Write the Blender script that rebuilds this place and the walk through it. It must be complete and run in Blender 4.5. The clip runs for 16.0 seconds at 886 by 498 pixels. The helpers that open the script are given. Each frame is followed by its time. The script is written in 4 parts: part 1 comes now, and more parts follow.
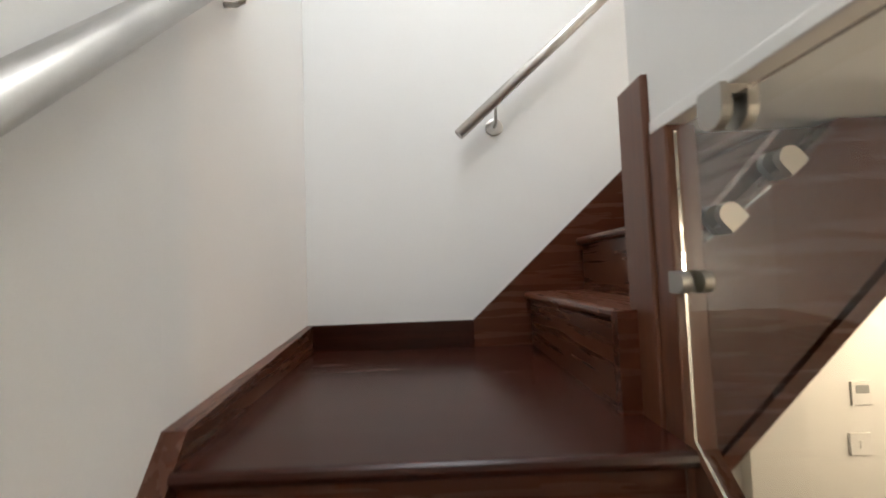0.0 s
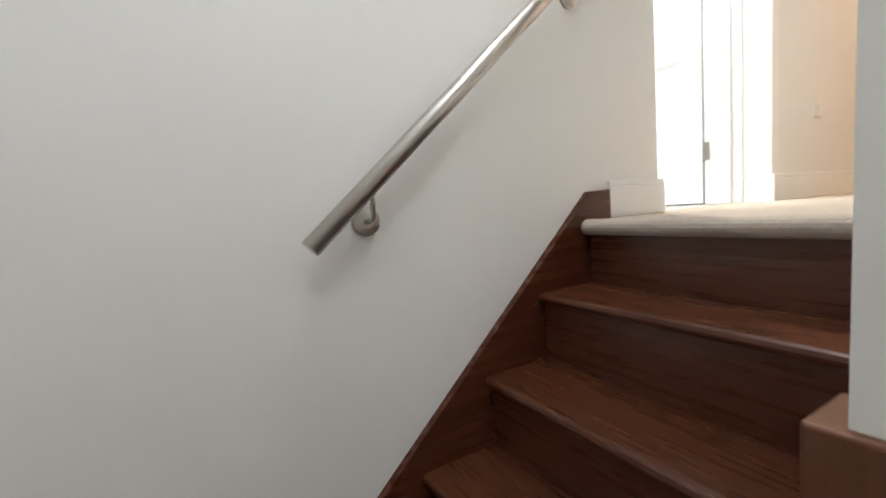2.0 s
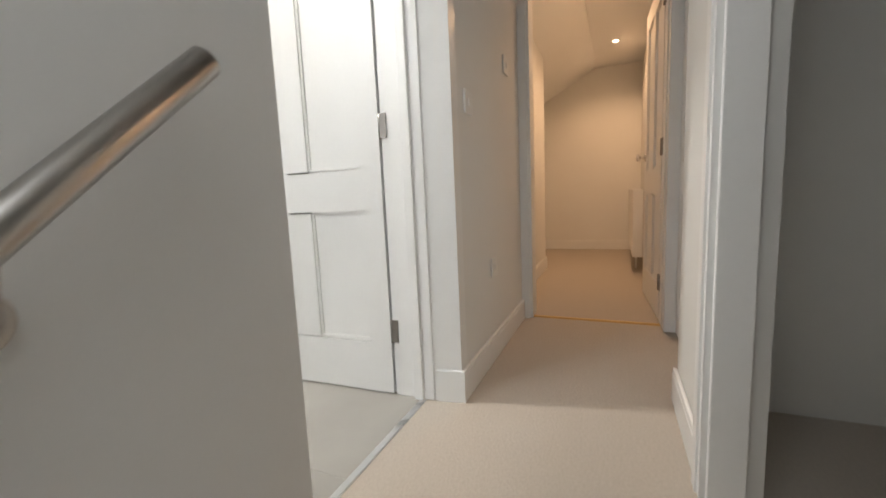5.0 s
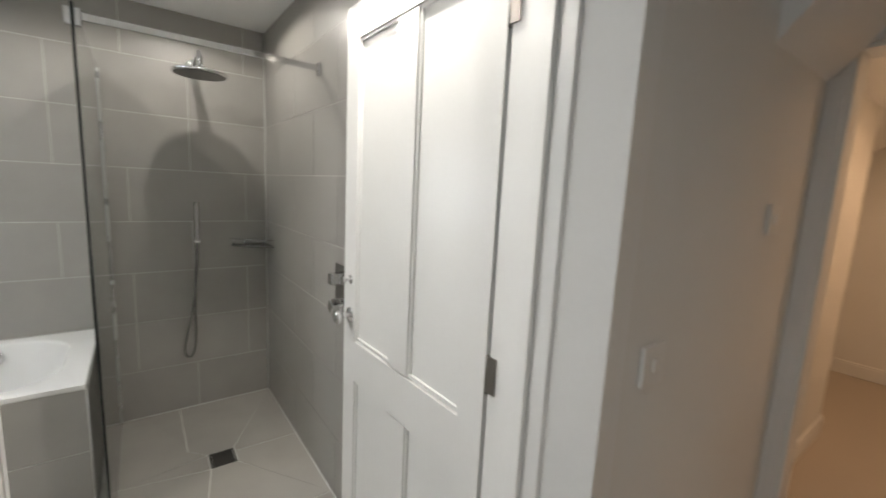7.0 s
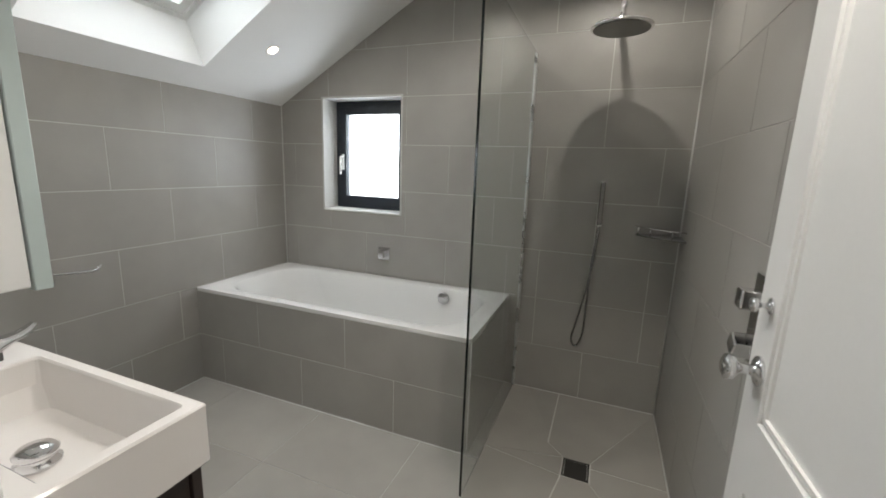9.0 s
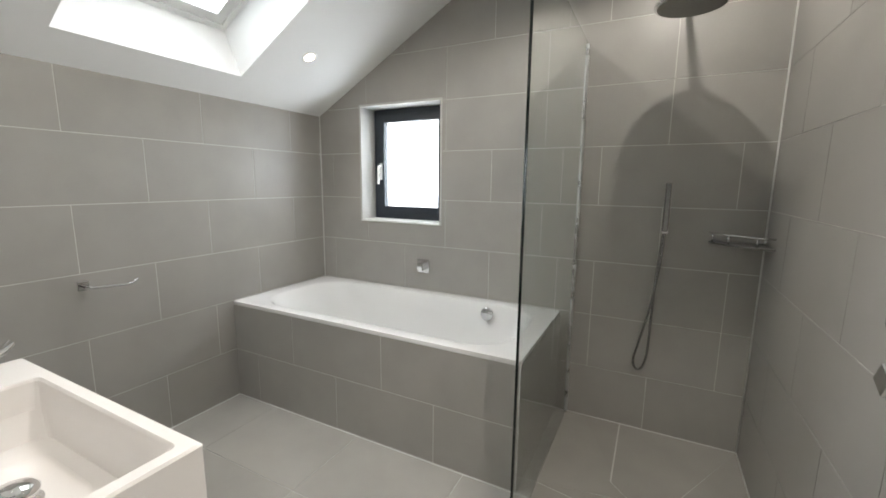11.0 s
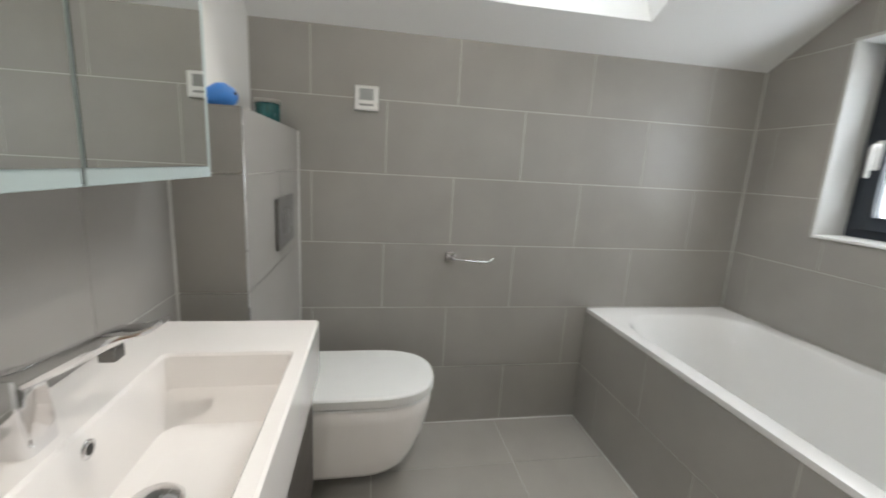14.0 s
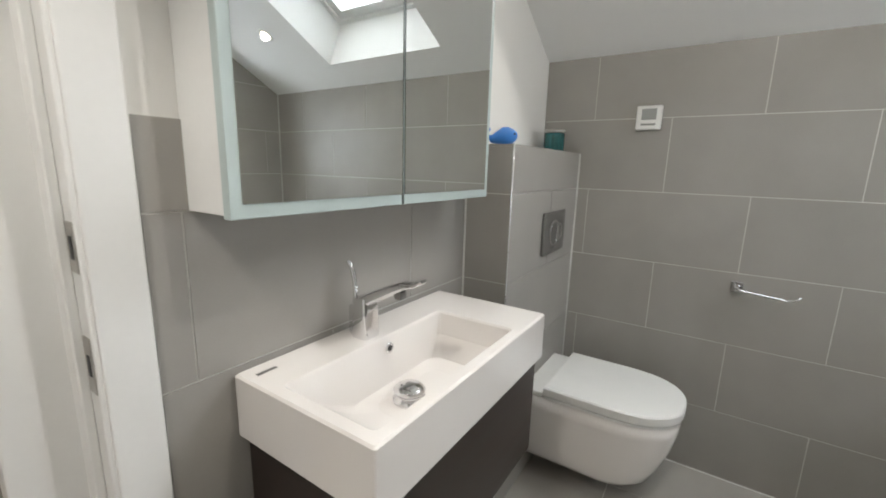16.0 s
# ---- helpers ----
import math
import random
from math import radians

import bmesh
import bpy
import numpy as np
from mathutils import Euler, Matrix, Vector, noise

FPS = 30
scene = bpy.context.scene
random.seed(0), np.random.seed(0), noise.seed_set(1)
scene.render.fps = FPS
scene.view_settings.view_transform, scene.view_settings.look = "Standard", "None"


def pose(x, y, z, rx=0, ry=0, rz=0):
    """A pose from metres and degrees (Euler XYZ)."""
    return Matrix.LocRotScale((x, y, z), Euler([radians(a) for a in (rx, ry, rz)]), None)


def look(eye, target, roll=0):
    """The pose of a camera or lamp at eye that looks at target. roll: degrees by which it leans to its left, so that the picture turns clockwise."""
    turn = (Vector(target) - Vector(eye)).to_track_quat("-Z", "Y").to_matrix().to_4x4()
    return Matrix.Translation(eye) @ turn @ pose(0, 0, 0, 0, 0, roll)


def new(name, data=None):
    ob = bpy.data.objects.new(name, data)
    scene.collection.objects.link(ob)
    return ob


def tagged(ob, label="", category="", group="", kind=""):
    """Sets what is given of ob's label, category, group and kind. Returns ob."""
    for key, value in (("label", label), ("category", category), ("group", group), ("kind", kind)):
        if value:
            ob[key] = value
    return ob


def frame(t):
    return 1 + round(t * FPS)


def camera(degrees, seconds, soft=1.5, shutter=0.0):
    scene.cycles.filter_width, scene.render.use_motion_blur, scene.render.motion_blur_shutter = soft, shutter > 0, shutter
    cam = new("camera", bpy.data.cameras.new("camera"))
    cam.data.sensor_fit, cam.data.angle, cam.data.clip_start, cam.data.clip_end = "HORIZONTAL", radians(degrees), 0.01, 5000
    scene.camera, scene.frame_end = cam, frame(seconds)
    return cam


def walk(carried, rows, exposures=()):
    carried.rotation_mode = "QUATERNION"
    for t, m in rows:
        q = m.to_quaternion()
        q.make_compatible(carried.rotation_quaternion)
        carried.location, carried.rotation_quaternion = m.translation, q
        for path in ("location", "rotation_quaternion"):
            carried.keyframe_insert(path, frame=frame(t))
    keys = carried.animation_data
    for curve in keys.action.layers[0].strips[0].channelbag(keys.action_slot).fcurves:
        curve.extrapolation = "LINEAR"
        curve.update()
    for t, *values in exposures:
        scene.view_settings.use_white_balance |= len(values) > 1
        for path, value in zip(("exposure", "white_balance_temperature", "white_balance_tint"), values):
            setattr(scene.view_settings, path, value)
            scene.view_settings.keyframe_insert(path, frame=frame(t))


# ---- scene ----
cam = camera(94.4, 16.0, 1.7, 0.35)
PATH = [
    (0, (0.488, -1.679, -0.485), (0.51, 0.318, -0.376), -2.1),
    (0.5, (0.405, -1.551, -0.329), (0.564, 0.442, -0.286), -2.9),
    (1, (0.398, -1.39, -0.211), (0.779, 0.574, -0.233), -3.4),
    (1.5, (0.412, -1.231, -0.064), (1.046, 0.662, -0.176), -3.8),
    (2, (0.407, -1.039, 0.061), (1.392, 0.692, -0.126), -4.1),
    (2.5, (0.527, -0.912, 0.147), (1.823, 0.594, -0.08), -4.9),
    (3, (0.595, -0.774, 0.224), (2.201, 0.383, -0.06), -4.3),
    (3.5, (0.697, -0.712, 0.356), (2.518, 0.061, 0.066), -4.3),
    (6, (1.575, -0.706, 1.069), (3.36, 0.178, 0.869), 0.3),
    (6.5, (1.735, -0.645, 1.275), (3.285, 0.59, 1.018), 1.4),
    (7, (1.892, -0.573, 1.41), (3.075, 1.013, 1.119), 2.8),
    (7.5, (2.003, -0.386, 1.407), (2.668, 1.47, 1.067), 3.2),
    (8, (2.078, -0.279, 1.397), (2.121, 1.683, 1.011), 3.0),
    (8.5, (2.166, -0.199, 1.368), (1.723, 1.71, 0.97), 2.7),
    (9, (2.181, -0.144, 1.306), (1.465, 1.683, 0.92), 2.0),
    (11.5, (2.051, 0.018, 1.256), (1.133, 1.767, 0.938), 0.68),
    (12, (1.984, 0.031, 1.371), (1.022, 1.753, 1.058), 0.84),
    (12.5, (1.933, 0.139, 1.316), (0.832, 1.783, 1.02), 1.48),
    (13, (1.848, 0.224, 1.303), (0.477, 1.638, 0.957), 2.5),
    (13.5, (1.769, 0.404, 1.223), (0.041, 1.347, 0.868), 3.0),
    (14, (1.729, 0.466, 1.192), (-0.203, 0.806, 0.801), 3.2),
    (14.5, (1.741, 0.555, 1.179), (-0.197, 0.306, 0.753), 3.3),
    (15, (1.78, 0.657, 1.163), (-0.021, -0.076, 0.693), 2.9),
    (15.5, (1.837, 0.724, 1.188), (0.157, -0.263, 0.741), 2.2),
    (16, (1.875, 0.696, 1.228), (0.237, -0.382, 0.836), 1.5),
]
EXPOSURES = [(0, 2.2), (1.5, 1.88), (2.5, 1.4), (3.5, 0.98), (6.0, 0.0), (6.5, -0.08), (7.5, -0.32), (9.0, -0.50), (11.5, -0.02), (12.5, 0.02), (13.0, 0.0), (13.5, -0.22), (14.5, -0.38), (16, -0.36)]
walk(cam, [(t, look(eye, target, roll)) for t, eye, target, roll in PATH], EXPOSURES)

# ---- world, large lights ----
world = bpy.data.worlds.new("World")
scene.world = world
world.use_nodes = True
wn = world.node_tree.nodes
sky = wn.new("ShaderNodeTexSky")
sky.sky_type, sky.sun_disc = "NISHITA", False
sky.sun_elevation, sky.sun_rotation = radians(39), radians(256)
wn["Background"].inputs["Strength"].default_value = 0.12
world.node_tree.links.new(sky.outputs["Color"], wn["Background"].inputs["Color"])


def lamp(name, kind, m, energy, color=(1, 1, 1), **attrs):
    data = bpy.data.lights.new(name, kind)
    data.energy, data.color = energy, color
    for key, value in attrs.items():
        setattr(data, key, value)
    ob = new(name, data)
    ob.matrix_world = m
    return ob


sun = lamp("sun", "SUN", look((-2.4, -0.6, 4.2), (0, 0, 2.2)), 0.6, (1, 0.97, 0.93), angle=radians(25))
# daylight entering at the bathroom rooflight and the window
SLOPE = 0.5636
lamp("rooflight_daylight", "AREA", look((0.325, 1.1175, 2.26), (0.87, 1.1175, 1.26)), 31, (0.90, 0.95, 1.0), shape="RECTANGLE", size=1.0, size_y=0.85, spread=radians(150))
lamp("window_daylight", "AREA", look((0.65, 2.52, 1.37), (0.65, 0.5, 1.37)), 16, (0.90, 0.95, 1.0), shape="RECTANGLE", size=0.7, size_y=0.85)
# two added fills that shine through unseen ceiling openings over the stairs
lamp("stairwell_daylight", "AREA", look((0.45, -1.85, 2.42), (0.45, -1.849, 0)), 7.0, (0.97, 0.985, 1.0), shape="RECTANGLE", size=0.6, size_y=1.5)
lamp("landing_daylight", "AREA", look((1.0, -0.55, 2.42), (1.0, -0.549, 0)), 5.5, (0.97, 0.985, 1.0), shape="RECTANGLE", size=0.6, size_y=0.6)

# ---- materials ----


def mat(name, base, rough=0.5, metal=0.0, var=0.08, scale=6.0, fine=180.0, bump=0.05, spec=0.5, stretch=(1, 1, 1), tint=None, rnd=0.0, dist=0.002):
    m = bpy.data.materials.new(name)
    m.use_nodes = True
    nt = m.node_tree
    n, l = nt.nodes, nt.links
    b = n["Principled BSDF"]
    tc, mp = n.new("ShaderNodeTexCoord"), n.new("ShaderNodeMapping")
    mp.inputs["Scale"].default_value = stretch
    l.new(tc.outputs["Object"], mp.inputs["Vector"])
    n1, n2 = n.new("ShaderNodeTexNoise"), n.new("ShaderNodeTexNoise")
    n1.inputs["Scale"].default_value, n1.inputs["Detail"].default_value = scale, 4
    n2.inputs["Scale"].default_value, n2.inputs["Detail"].default_value = fine, 3
    l.new(mp.outputs[0], n1.inputs["Vector"])
    l.new(mp.outputs[0], n2.inputs["Vector"])
    mix = n.new("ShaderNodeMix")
    mix.data_type = "RGBA"
    dark = tint or tuple(c * (1 - 2.2 * var) for c in base)
    mix.inputs["A"].default_value = (*dark, 1)
    mix.inputs["B"].default_value = (*[min(1, c * (1 + var)) for c in base], 1)
    add = n.new("ShaderNodeMath")
    add.operation = "MULTIPLY_ADD"
    l.new(n2.outputs[0], add.inputs[0])
    add.inputs[1].default_value = 0.35
    l.new(n1.outputs[0], add.inputs[2])
    sub = n.new("ShaderNodeMapRange")
    sub.inputs["From Min"].default_value, sub.inputs["From Max"].default_value = 0.38, 0.98
    l.new(add.outputs[0], sub.inputs["Value"])
    l.new(sub.outputs[0], mix.inputs["Factor"])
    out = mix.outputs["Result"]
    if rnd:
        oi, hsv, mr = n.new("ShaderNodeObjectInfo"), n.new("ShaderNodeHueSaturation"), n.new("ShaderNodeMapRange")
        mr.inputs["To Min"].default_value, mr.inputs["To Max"].default_value = 1 - rnd, 1 + rnd
        l.new(oi.outputs["Random"], mr.inputs["Value"])
        l.new(mr.outputs[0], hsv.inputs["Value"])
        l.new(out, hsv.inputs["Color"])
        out = hsv.outputs[0]
    l.new(out, b.inputs["Base Color"])
    rr = n.new("ShaderNodeMapRange")
    rr.inputs["To Min"].default_value, rr.inputs["To Max"].default_value = max(0, rough - 0.06), min(1, rough + 0.06)
    l.new(n1.outputs[0], rr.inputs["Value"])
    l.new(rr.outputs[0], b.inputs["Roughness"])
    b.inputs["Metallic"].default_value = metal
    b.inputs["Specular IOR Level"].default_value = spec
    if bump:
        bp = n.new("ShaderNodeBump")
        bp.inputs["Strength"].default_value, bp.inputs["Distance"].default_value = bump, dist
        l.new(add.outputs[0], bp.inputs["Height"])
        l.new(bp.outputs[0], b.inputs["Normal"])
    return m


def glass(name, color, rough=0.0, ior=1.45):
    m = bpy.data.materials.new(name)
    m.use_nodes = True
    b = m.node_tree.nodes["Principled BSDF"]
    b.inputs["Base Color"].default_value = (*color, 1)
    b.inputs["Transmission Weight"].default_value = 1
    b.inputs["Roughness"].default_value, b.inputs["IOR"].default_value = rough, ior
    return m


def glow(name, color, strength):
    m = bpy.data.materials.new(name)
    m.use_nodes = True
    b = m.node_tree.nodes["Principled BSDF"]
    b.inputs["Base Color"].default_value = (*color, 1)
    b.inputs["Emission Color"].default_value = (*color, 1)
    b.inputs["Emission Strength"].default_value = strength
    return m


PAINT = mat("wall_paint", (0.78, 0.775, 0.75), 0.75, var=0.02, scale=1.6, fine=260, bump=0.06)
CEIL = mat("ceiling_paint", (0.82, 0.82, 0.81), 0.8, var=0.015, scale=2, fine=240, bump=0.05)
GLOSS = mat("white_woodwork", (0.80, 0.80, 0.785), 0.32, var=0.02, scale=3, fine=90, bump=0.03)
TILE = mat("grey_tile", (0.335, 0.322, 0.298), 0.40, var=0.045, scale=5, fine=300, bump=0.05, rnd=0.02)
FTILE = mat("floor_tile", (0.345, 0.33, 0.30), 0.5, var=0.06, scale=4, fine=300, bump=0.04, rnd=0.03)
GROUT = mat("grout", (0.62, 0.61, 0.58), 0.85, var=0.08, scale=12)
WOOD = mat("dark_stained_wood", (0.072, 0.020, 0.0085), 0.27, var=0.2, scale=3.2, fine=40, bump=0.03, spec=0.35, stretch=(0.8, 15, 15), tint=(0.063, 0.0172, 0.0075), rnd=0.12)
# stair wood again, darkened for the shade that falls on the landing
WOODL = mat("shaded_landing_wood", (0.036, 0.0090, 0.0046), 0.25, var=0.2, scale=2.6, fine=40, bump=0.03, spec=0.3, stretch=(0.8, 12, 12), tint=(0.014, 0.0034, 0.0020))
WOODY = mat("dark_stained_wood_y", (0.080, 0.0255, 0.0112), 0.28, var=0.2, scale=3.2, fine=40, bump=0.03, stretch=(15, 0.8, 15), tint=(0.069, 0.0216, 0.0095), rnd=0.12)
WOODZ = mat("dark_stained_wood_z", (0.125, 0.046, 0.0225), 0.32, var=0.2, scale=3.2, fine=34, bump=0.03, stretch=(15, 15, 0.8), tint=(0.076, 0.0255, 0.0122), rnd=0.12)
STEEL = mat("brushed_steel", (0.52, 0.50, 0.47), 0.30, 1.0, var=0.05, scale=20, fine=300, bump=0.02)
CLAMP = mat("satin_steel", (0.42, 0.40, 0.37), 0.46, 1.0, var=0.05, scale=20, fine=300, bump=0.02)
HINGE = mat("dull_steel", (0.30, 0.28, 0.26), 0.38, 1.0, var=0.06, scale=20, bump=0.02)
CHROME = mat("chrome", (0.78, 0.78, 0.79), 0.06, 1.0, var=0.02, scale=8, bump=0)
SHOWER = mat("dark_chrome", (0.36, 0.36, 0.36), 0.20, 1.0, var=0.03, scale=10, bump=0)
ALU = mat("satin_aluminium", (0.62, 0.63, 0.63), 0.28, 1.0, var=0.03, scale=10, bump=0.01)
CERAMIC = mat("white_ceramic", (0.78, 0.748, 0.72), 0.10, var=0.01, scale=2, bump=0)
ACRYLIC = mat("white_acrylic", (0.74, 0.735, 0.72), 0.14, var=0.01, scale=2, bump=0)
PLASTIC = mat("white_plastic", (0.78, 0.78, 0.76), 0.35, var=0.02, scale=8, bump=0)
DARKOAK = mat("wenge_veneer", (0.030, 0.019, 0.015), 0.42, var=0.2, scale=4, fine=70, bump=0.05, stretch=(1, 8, 8))
FRAME = mat("anthracite_frame", (0.018, 0.024, 0.034), 0.4, var=0.05, scale=12, bump=0.02)
# black for the shade in holes and the cabinet gap, and the toy's eye
BLACK = mat("black_shade_and_eye", (0.012, 0.012, 0.012), 0.5, var=0.05, bump=0)
GREYP = mat("grey_plate", (0.19, 0.185, 0.175), 0.38, 0.5, var=0.03, bump=0)
DRAIN = mat("dark_drain_steel", (0.075, 0.073, 0.068), 0.45, 0.7, var=0.08, bump=0.02)
MIRROR = mat("mirror", (0.86, 0.88, 0.865), 0.005, 1.0, var=0.0, bump=0)
for node in MIRROR.node_tree.nodes:
    if node.type == "MAP_RANGE":
        node.inputs["To Max"].default_value = 0.012
FROST = mat("frosted_mirror_edge", (0.46, 0.54, 0.53), 0.40, var=0.02, bump=0)
GLASS = glass("clear_glass", (0.955, 0.985, 0.97))
FROSTPANE = glass("frosted_glass", (0.95, 0.97, 0.98), 0.55)
CARPET = mat("beige_carpet", (0.47, 0.42, 0.36), 0.95, var=0.05, scale=110, fine=420, bump=0.6, spec=0.1, dist=0.004)
BLUE = mat("blue_rubber", (0.035, 0.19, 0.55), 0.35, var=0.04, bump=0)
TEAL = mat("teal_glaze", (0.015, 0.10, 0.10), 0.12, var=0.5, scale=25, bump=0.1, stretch=(2, 2, 0.4))
SCREEN = mat("grey_display", (0.34, 0.35, 0.34), 0.2, var=0.03, bump=0)
LAMPON = glow("lamp_glow", (1.0, 0.86, 0.66), 14)
LAMPWARM = glow("warm_lamp_glow", (1.0, 0.72, 0.42), 14)

# ---- mesh helpers ----


def vec(*a):
    return Vector(a)


def box(bm, x0, y0, z0, x1, y1, z1, bev=0.0, seg=2):
    b = bmesh.new()
    bmesh.ops.create_cube(b, size=1)
    for v in b.verts:
        v.co = Vector(((x0 + x1) / 2 + v.co.x * (x1 - x0), (y0 + y1) / 2 + v.co.y * (y1 - y0), (z0 + z1) / 2 + v.co.z * (z1 - z0)))
    if bev:
        bmesh.ops.bevel(b, geom=list(b.edges), offset=bev, segments=seg, affect="EDGES", profile=0.5)
    join(bm, b)
    return bm


def join(bm, b, m=None):
    """Adds all of b to bm."""
    if m is not None:
        b.transform(m)
    b.verts.index_update()
    vs = [bm.verts.new(v.co) for v in b.verts]
    for f in b.faces:
        try:
            bm.faces.new([vs[v.index] for v in f.verts]).smooth = f.smooth
        except ValueError:
            pass
    b.free()
    return bm


def tube(bm, pts, r, seg=14, caps=True):
    """A round bar along a line of points; r a number or one for each point."""
    pts = [Vector(p) for p in pts]
    rs = r if isinstance(r, (list, tuple)) else [r] * len(pts)
    rings, up = [], None
    for i, p in enumerate(pts):
        d = (pts[min(i + 1, len(pts) - 1)] - pts[max(i - 1, 0)]).normalized()
        if up is None:
            up = d.orthogonal().normalized()
        up = (up - d * up.dot(d)).normalized()
        side = d.cross(up)
        rings.append([bm.verts.new(p + rs[i] * (math.cos(a) * up + math.sin(a) * side)) for a in [k * math.tau / seg for k in range(seg)]])
    for a, b in zip(rings, rings[1:]):
        for k in range(seg):
            bm.faces.new((a[k], a[(k + 1) % seg], b[(k + 1) % seg], b[k])).smooth = True
    if caps:
        bm.faces.new(rings[0][::-1])
        bm.faces.new(rings[-1])
    return bm


def lathe(bm, base, axis, profile, seg=24):
    """A turned body: profile of (distance along axis, radius)."""
    base, d = Vector(base), Vector(axis).normalized()
    up = d.orthogonal().normalized()
    side = d.cross(up)
    rings = []
    for h, r in profile:
        rings.append([bm.verts.new(base + h * d + max(r, 1e-4) * (math.cos(a) * up + math.sin(a) * side)) for a in [k * math.tau / seg for k in range(seg)]])
    for a, b in zip(rings, rings[1:]):
        for k in range(seg):
            bm.faces.new((a[k], a[(k + 1) % seg], b[(k + 1) % seg], b[k])).smooth = True
    bm.faces.new(rings[0][::-1])
    bm.faces.new(rings[-1])
    return bm


def slab(bm, poly, o, u, v, n, depth):
    """A flat piece with the outline poly in the axes u, v from o; it reaches from -depth to 0 along n."""
    o, u, v, n = Vector(o), Vector(u), Vector(v), Vector(n)
    if u.cross(v).dot(n) < 0:
        poly = poly[::-1]
    top = [bm.verts.new(o + a * u + b * v) for a, b in poly]
    low = [bm.verts.new(o + a * u + b * v - depth * n) for a, b in poly]
    bm.faces.new(top)
    bm.faces.new(low[::-1])
    for k in range(len(poly)):
        j = (k + 1) % len(poly)
        bm.faces.new((top[j], top[k], low[k], low[j]))
    return bm


def rect(a0, b0, a1, b1):
    return [(a0, b0), (a1, b0), (a1, b1), (a0, b1)]


def minus(rects, hole):
    """The rectangles (a0, b0, a1, b1) less a rectangular hole."""
    out = []
    h0, k0, h1, k1 = hole
    for a0, b0, a1, b1 in rects:
        if h0 >= a1 or h1 <= a0 or k0 >= b1 or k1 <= b0:
            out.append((a0, b0, a1, b1))
            continue
        if h0 > a0:
            out.append((a0, b0, h0, b1))
        if h1 < a1:
            out.append((h1, b0, a1, b1))
        m0, m1 = max(a0, h0), min(a1, h1)
        if k0 > b0:
            out.append((m0, b0, m1, k0))
        if k1 < b1:
            out.append((m0, k1, m1, b1))
    return out


def clip(poly, f):
    """The part of a polygon in which f(a, b) >= 0, f linear."""
    out = []
    for k, p in enumerate(poly):
        q = poly[(k + 1) % len(poly)]
        fp, fq = f(*p), f(*q)
        if fp >= 0:
            out.append(p)
        if fp * fq < 0:
            s = fp / (fp - fq)
            out.append((p[0] + s * (q[0] - p[0]), p[1] + s * (q[1] - p[1])))
    return out


def finish(name, bm, material, smooth=None):
    bmesh.ops.recalc_face_normals(bm, faces=bm.faces)
    me = bpy.data.meshes.new(name)
    bm.to_mesh(me)
    bm.free()
    me.materials.append(material)
    return new(name, me)


def part(name, bm, material, parent, label=""):
    ob = finish(name, bm, material)
    ob.parent = parent
    if parent is not None and parent.type == "EMPTY":
        ob.matrix_parent_inverse = Matrix.Translation(-parent.location)
    return tagged(ob, label)


def thing(name, loc, label, category, group=""):
    ob = new(name)
    ob.location = loc
    ob.empty_display_size = 0.05
    return tagged(ob, label, category, group)


def setting(name, bm, material, label="", category=""):
    return tagged(finish(name, bm, material), label, category, "", "structure")


# ---- the plan ----
XL, XR, YV, YW = 0.0, 2.55, 0.0, 2.225      # bathroom walls
YH2 = -0.20                                   # the same wall past the door, thicker
YH = -0.16                                    # hall face of the bathroom wall
FLAT = 2.285                                  # flat ceiling
EAVE = 1.693                                 # where the slope meets the low wall
DX0, DX1 = 1.700, 2.507                       # bathroom door opening
COURSES = [0.0, 0.285, 0.575, 0.862, 1.15, 1.44, 1.73, 2.02, 2.31]
XFOLD = (FLAT - EAVE) / SLOPE


def roof(x):
    return min(FLAT, EAVE + SLOPE * x)

# ---- bathroom shell ----


def wall_panel(name, o, u, v, n, rects, depth, material, label, fn=None):
    bm = bmesh.new()
    for r in rects:
        p = rect(*r)
        if fn:
            p = clip(p, fn)
        if len(p) > 2:
            slab(bm, p, o, u, v, n, depth)
    return setting(name, bm, material, label, "wall")


GD = 0.010   # tile thickness; the grout bed stands 2 mm behind the tile face
GB = 0.002
X, Y, Z = (1, 0, 0), (0, 1, 0), (0, 0, 1)
NX, NY = (-1, 0, 0), (0, -1, 0)
WIN = (0.345, 0.995, 0.955, 1.745)    # window reveal in the far wall
SKY = (0.16, 0.745, 0.80, 1.505)       # rooflight shaft in the slope: x0, y0, x1, y1

wall_west = wall_panel("wall_west", (XL - GB, 0, 0), Y, Z, X, [(-3.6, -2.6, YW + 0.3, 2.5)], 0.2, PAINT, "white painted party wall of stairwell and bathroom")
bed_w = wall_panel("tile_bed_west", (XL - 0.0012, 0, 0), Y, Z, X, [(0, 0, YW, EAVE)], 0.0007, GROUT, "pale grout behind grey wall tiles")
wall_north = wall_panel("wall_north", (0, YW + GB, 0), X, Z, NY, minus([(0, 0, XR + 0.2, 2.4)], WIN), 0.22, GROUT, "tiled gable wall with pale grout joints", None)
wall_east = wall_panel("wall_east", (XR + GB, 0, 0), Y, Z, NX, [(0.0, 0, YW, 2.4)], 0.15, GROUT, "tiled shower wall with pale grout joints")
wall_south = wall_panel("wall_south", (0, YV, 0), X, Z, Y, minus([(0, -0.02, XR + 0.15, 2.4)], (DX0 - 0.03, -0.1, DX1 + 0.03, 2.03)), 0.10, PAINT, "white painted wall beside the bathroom door")
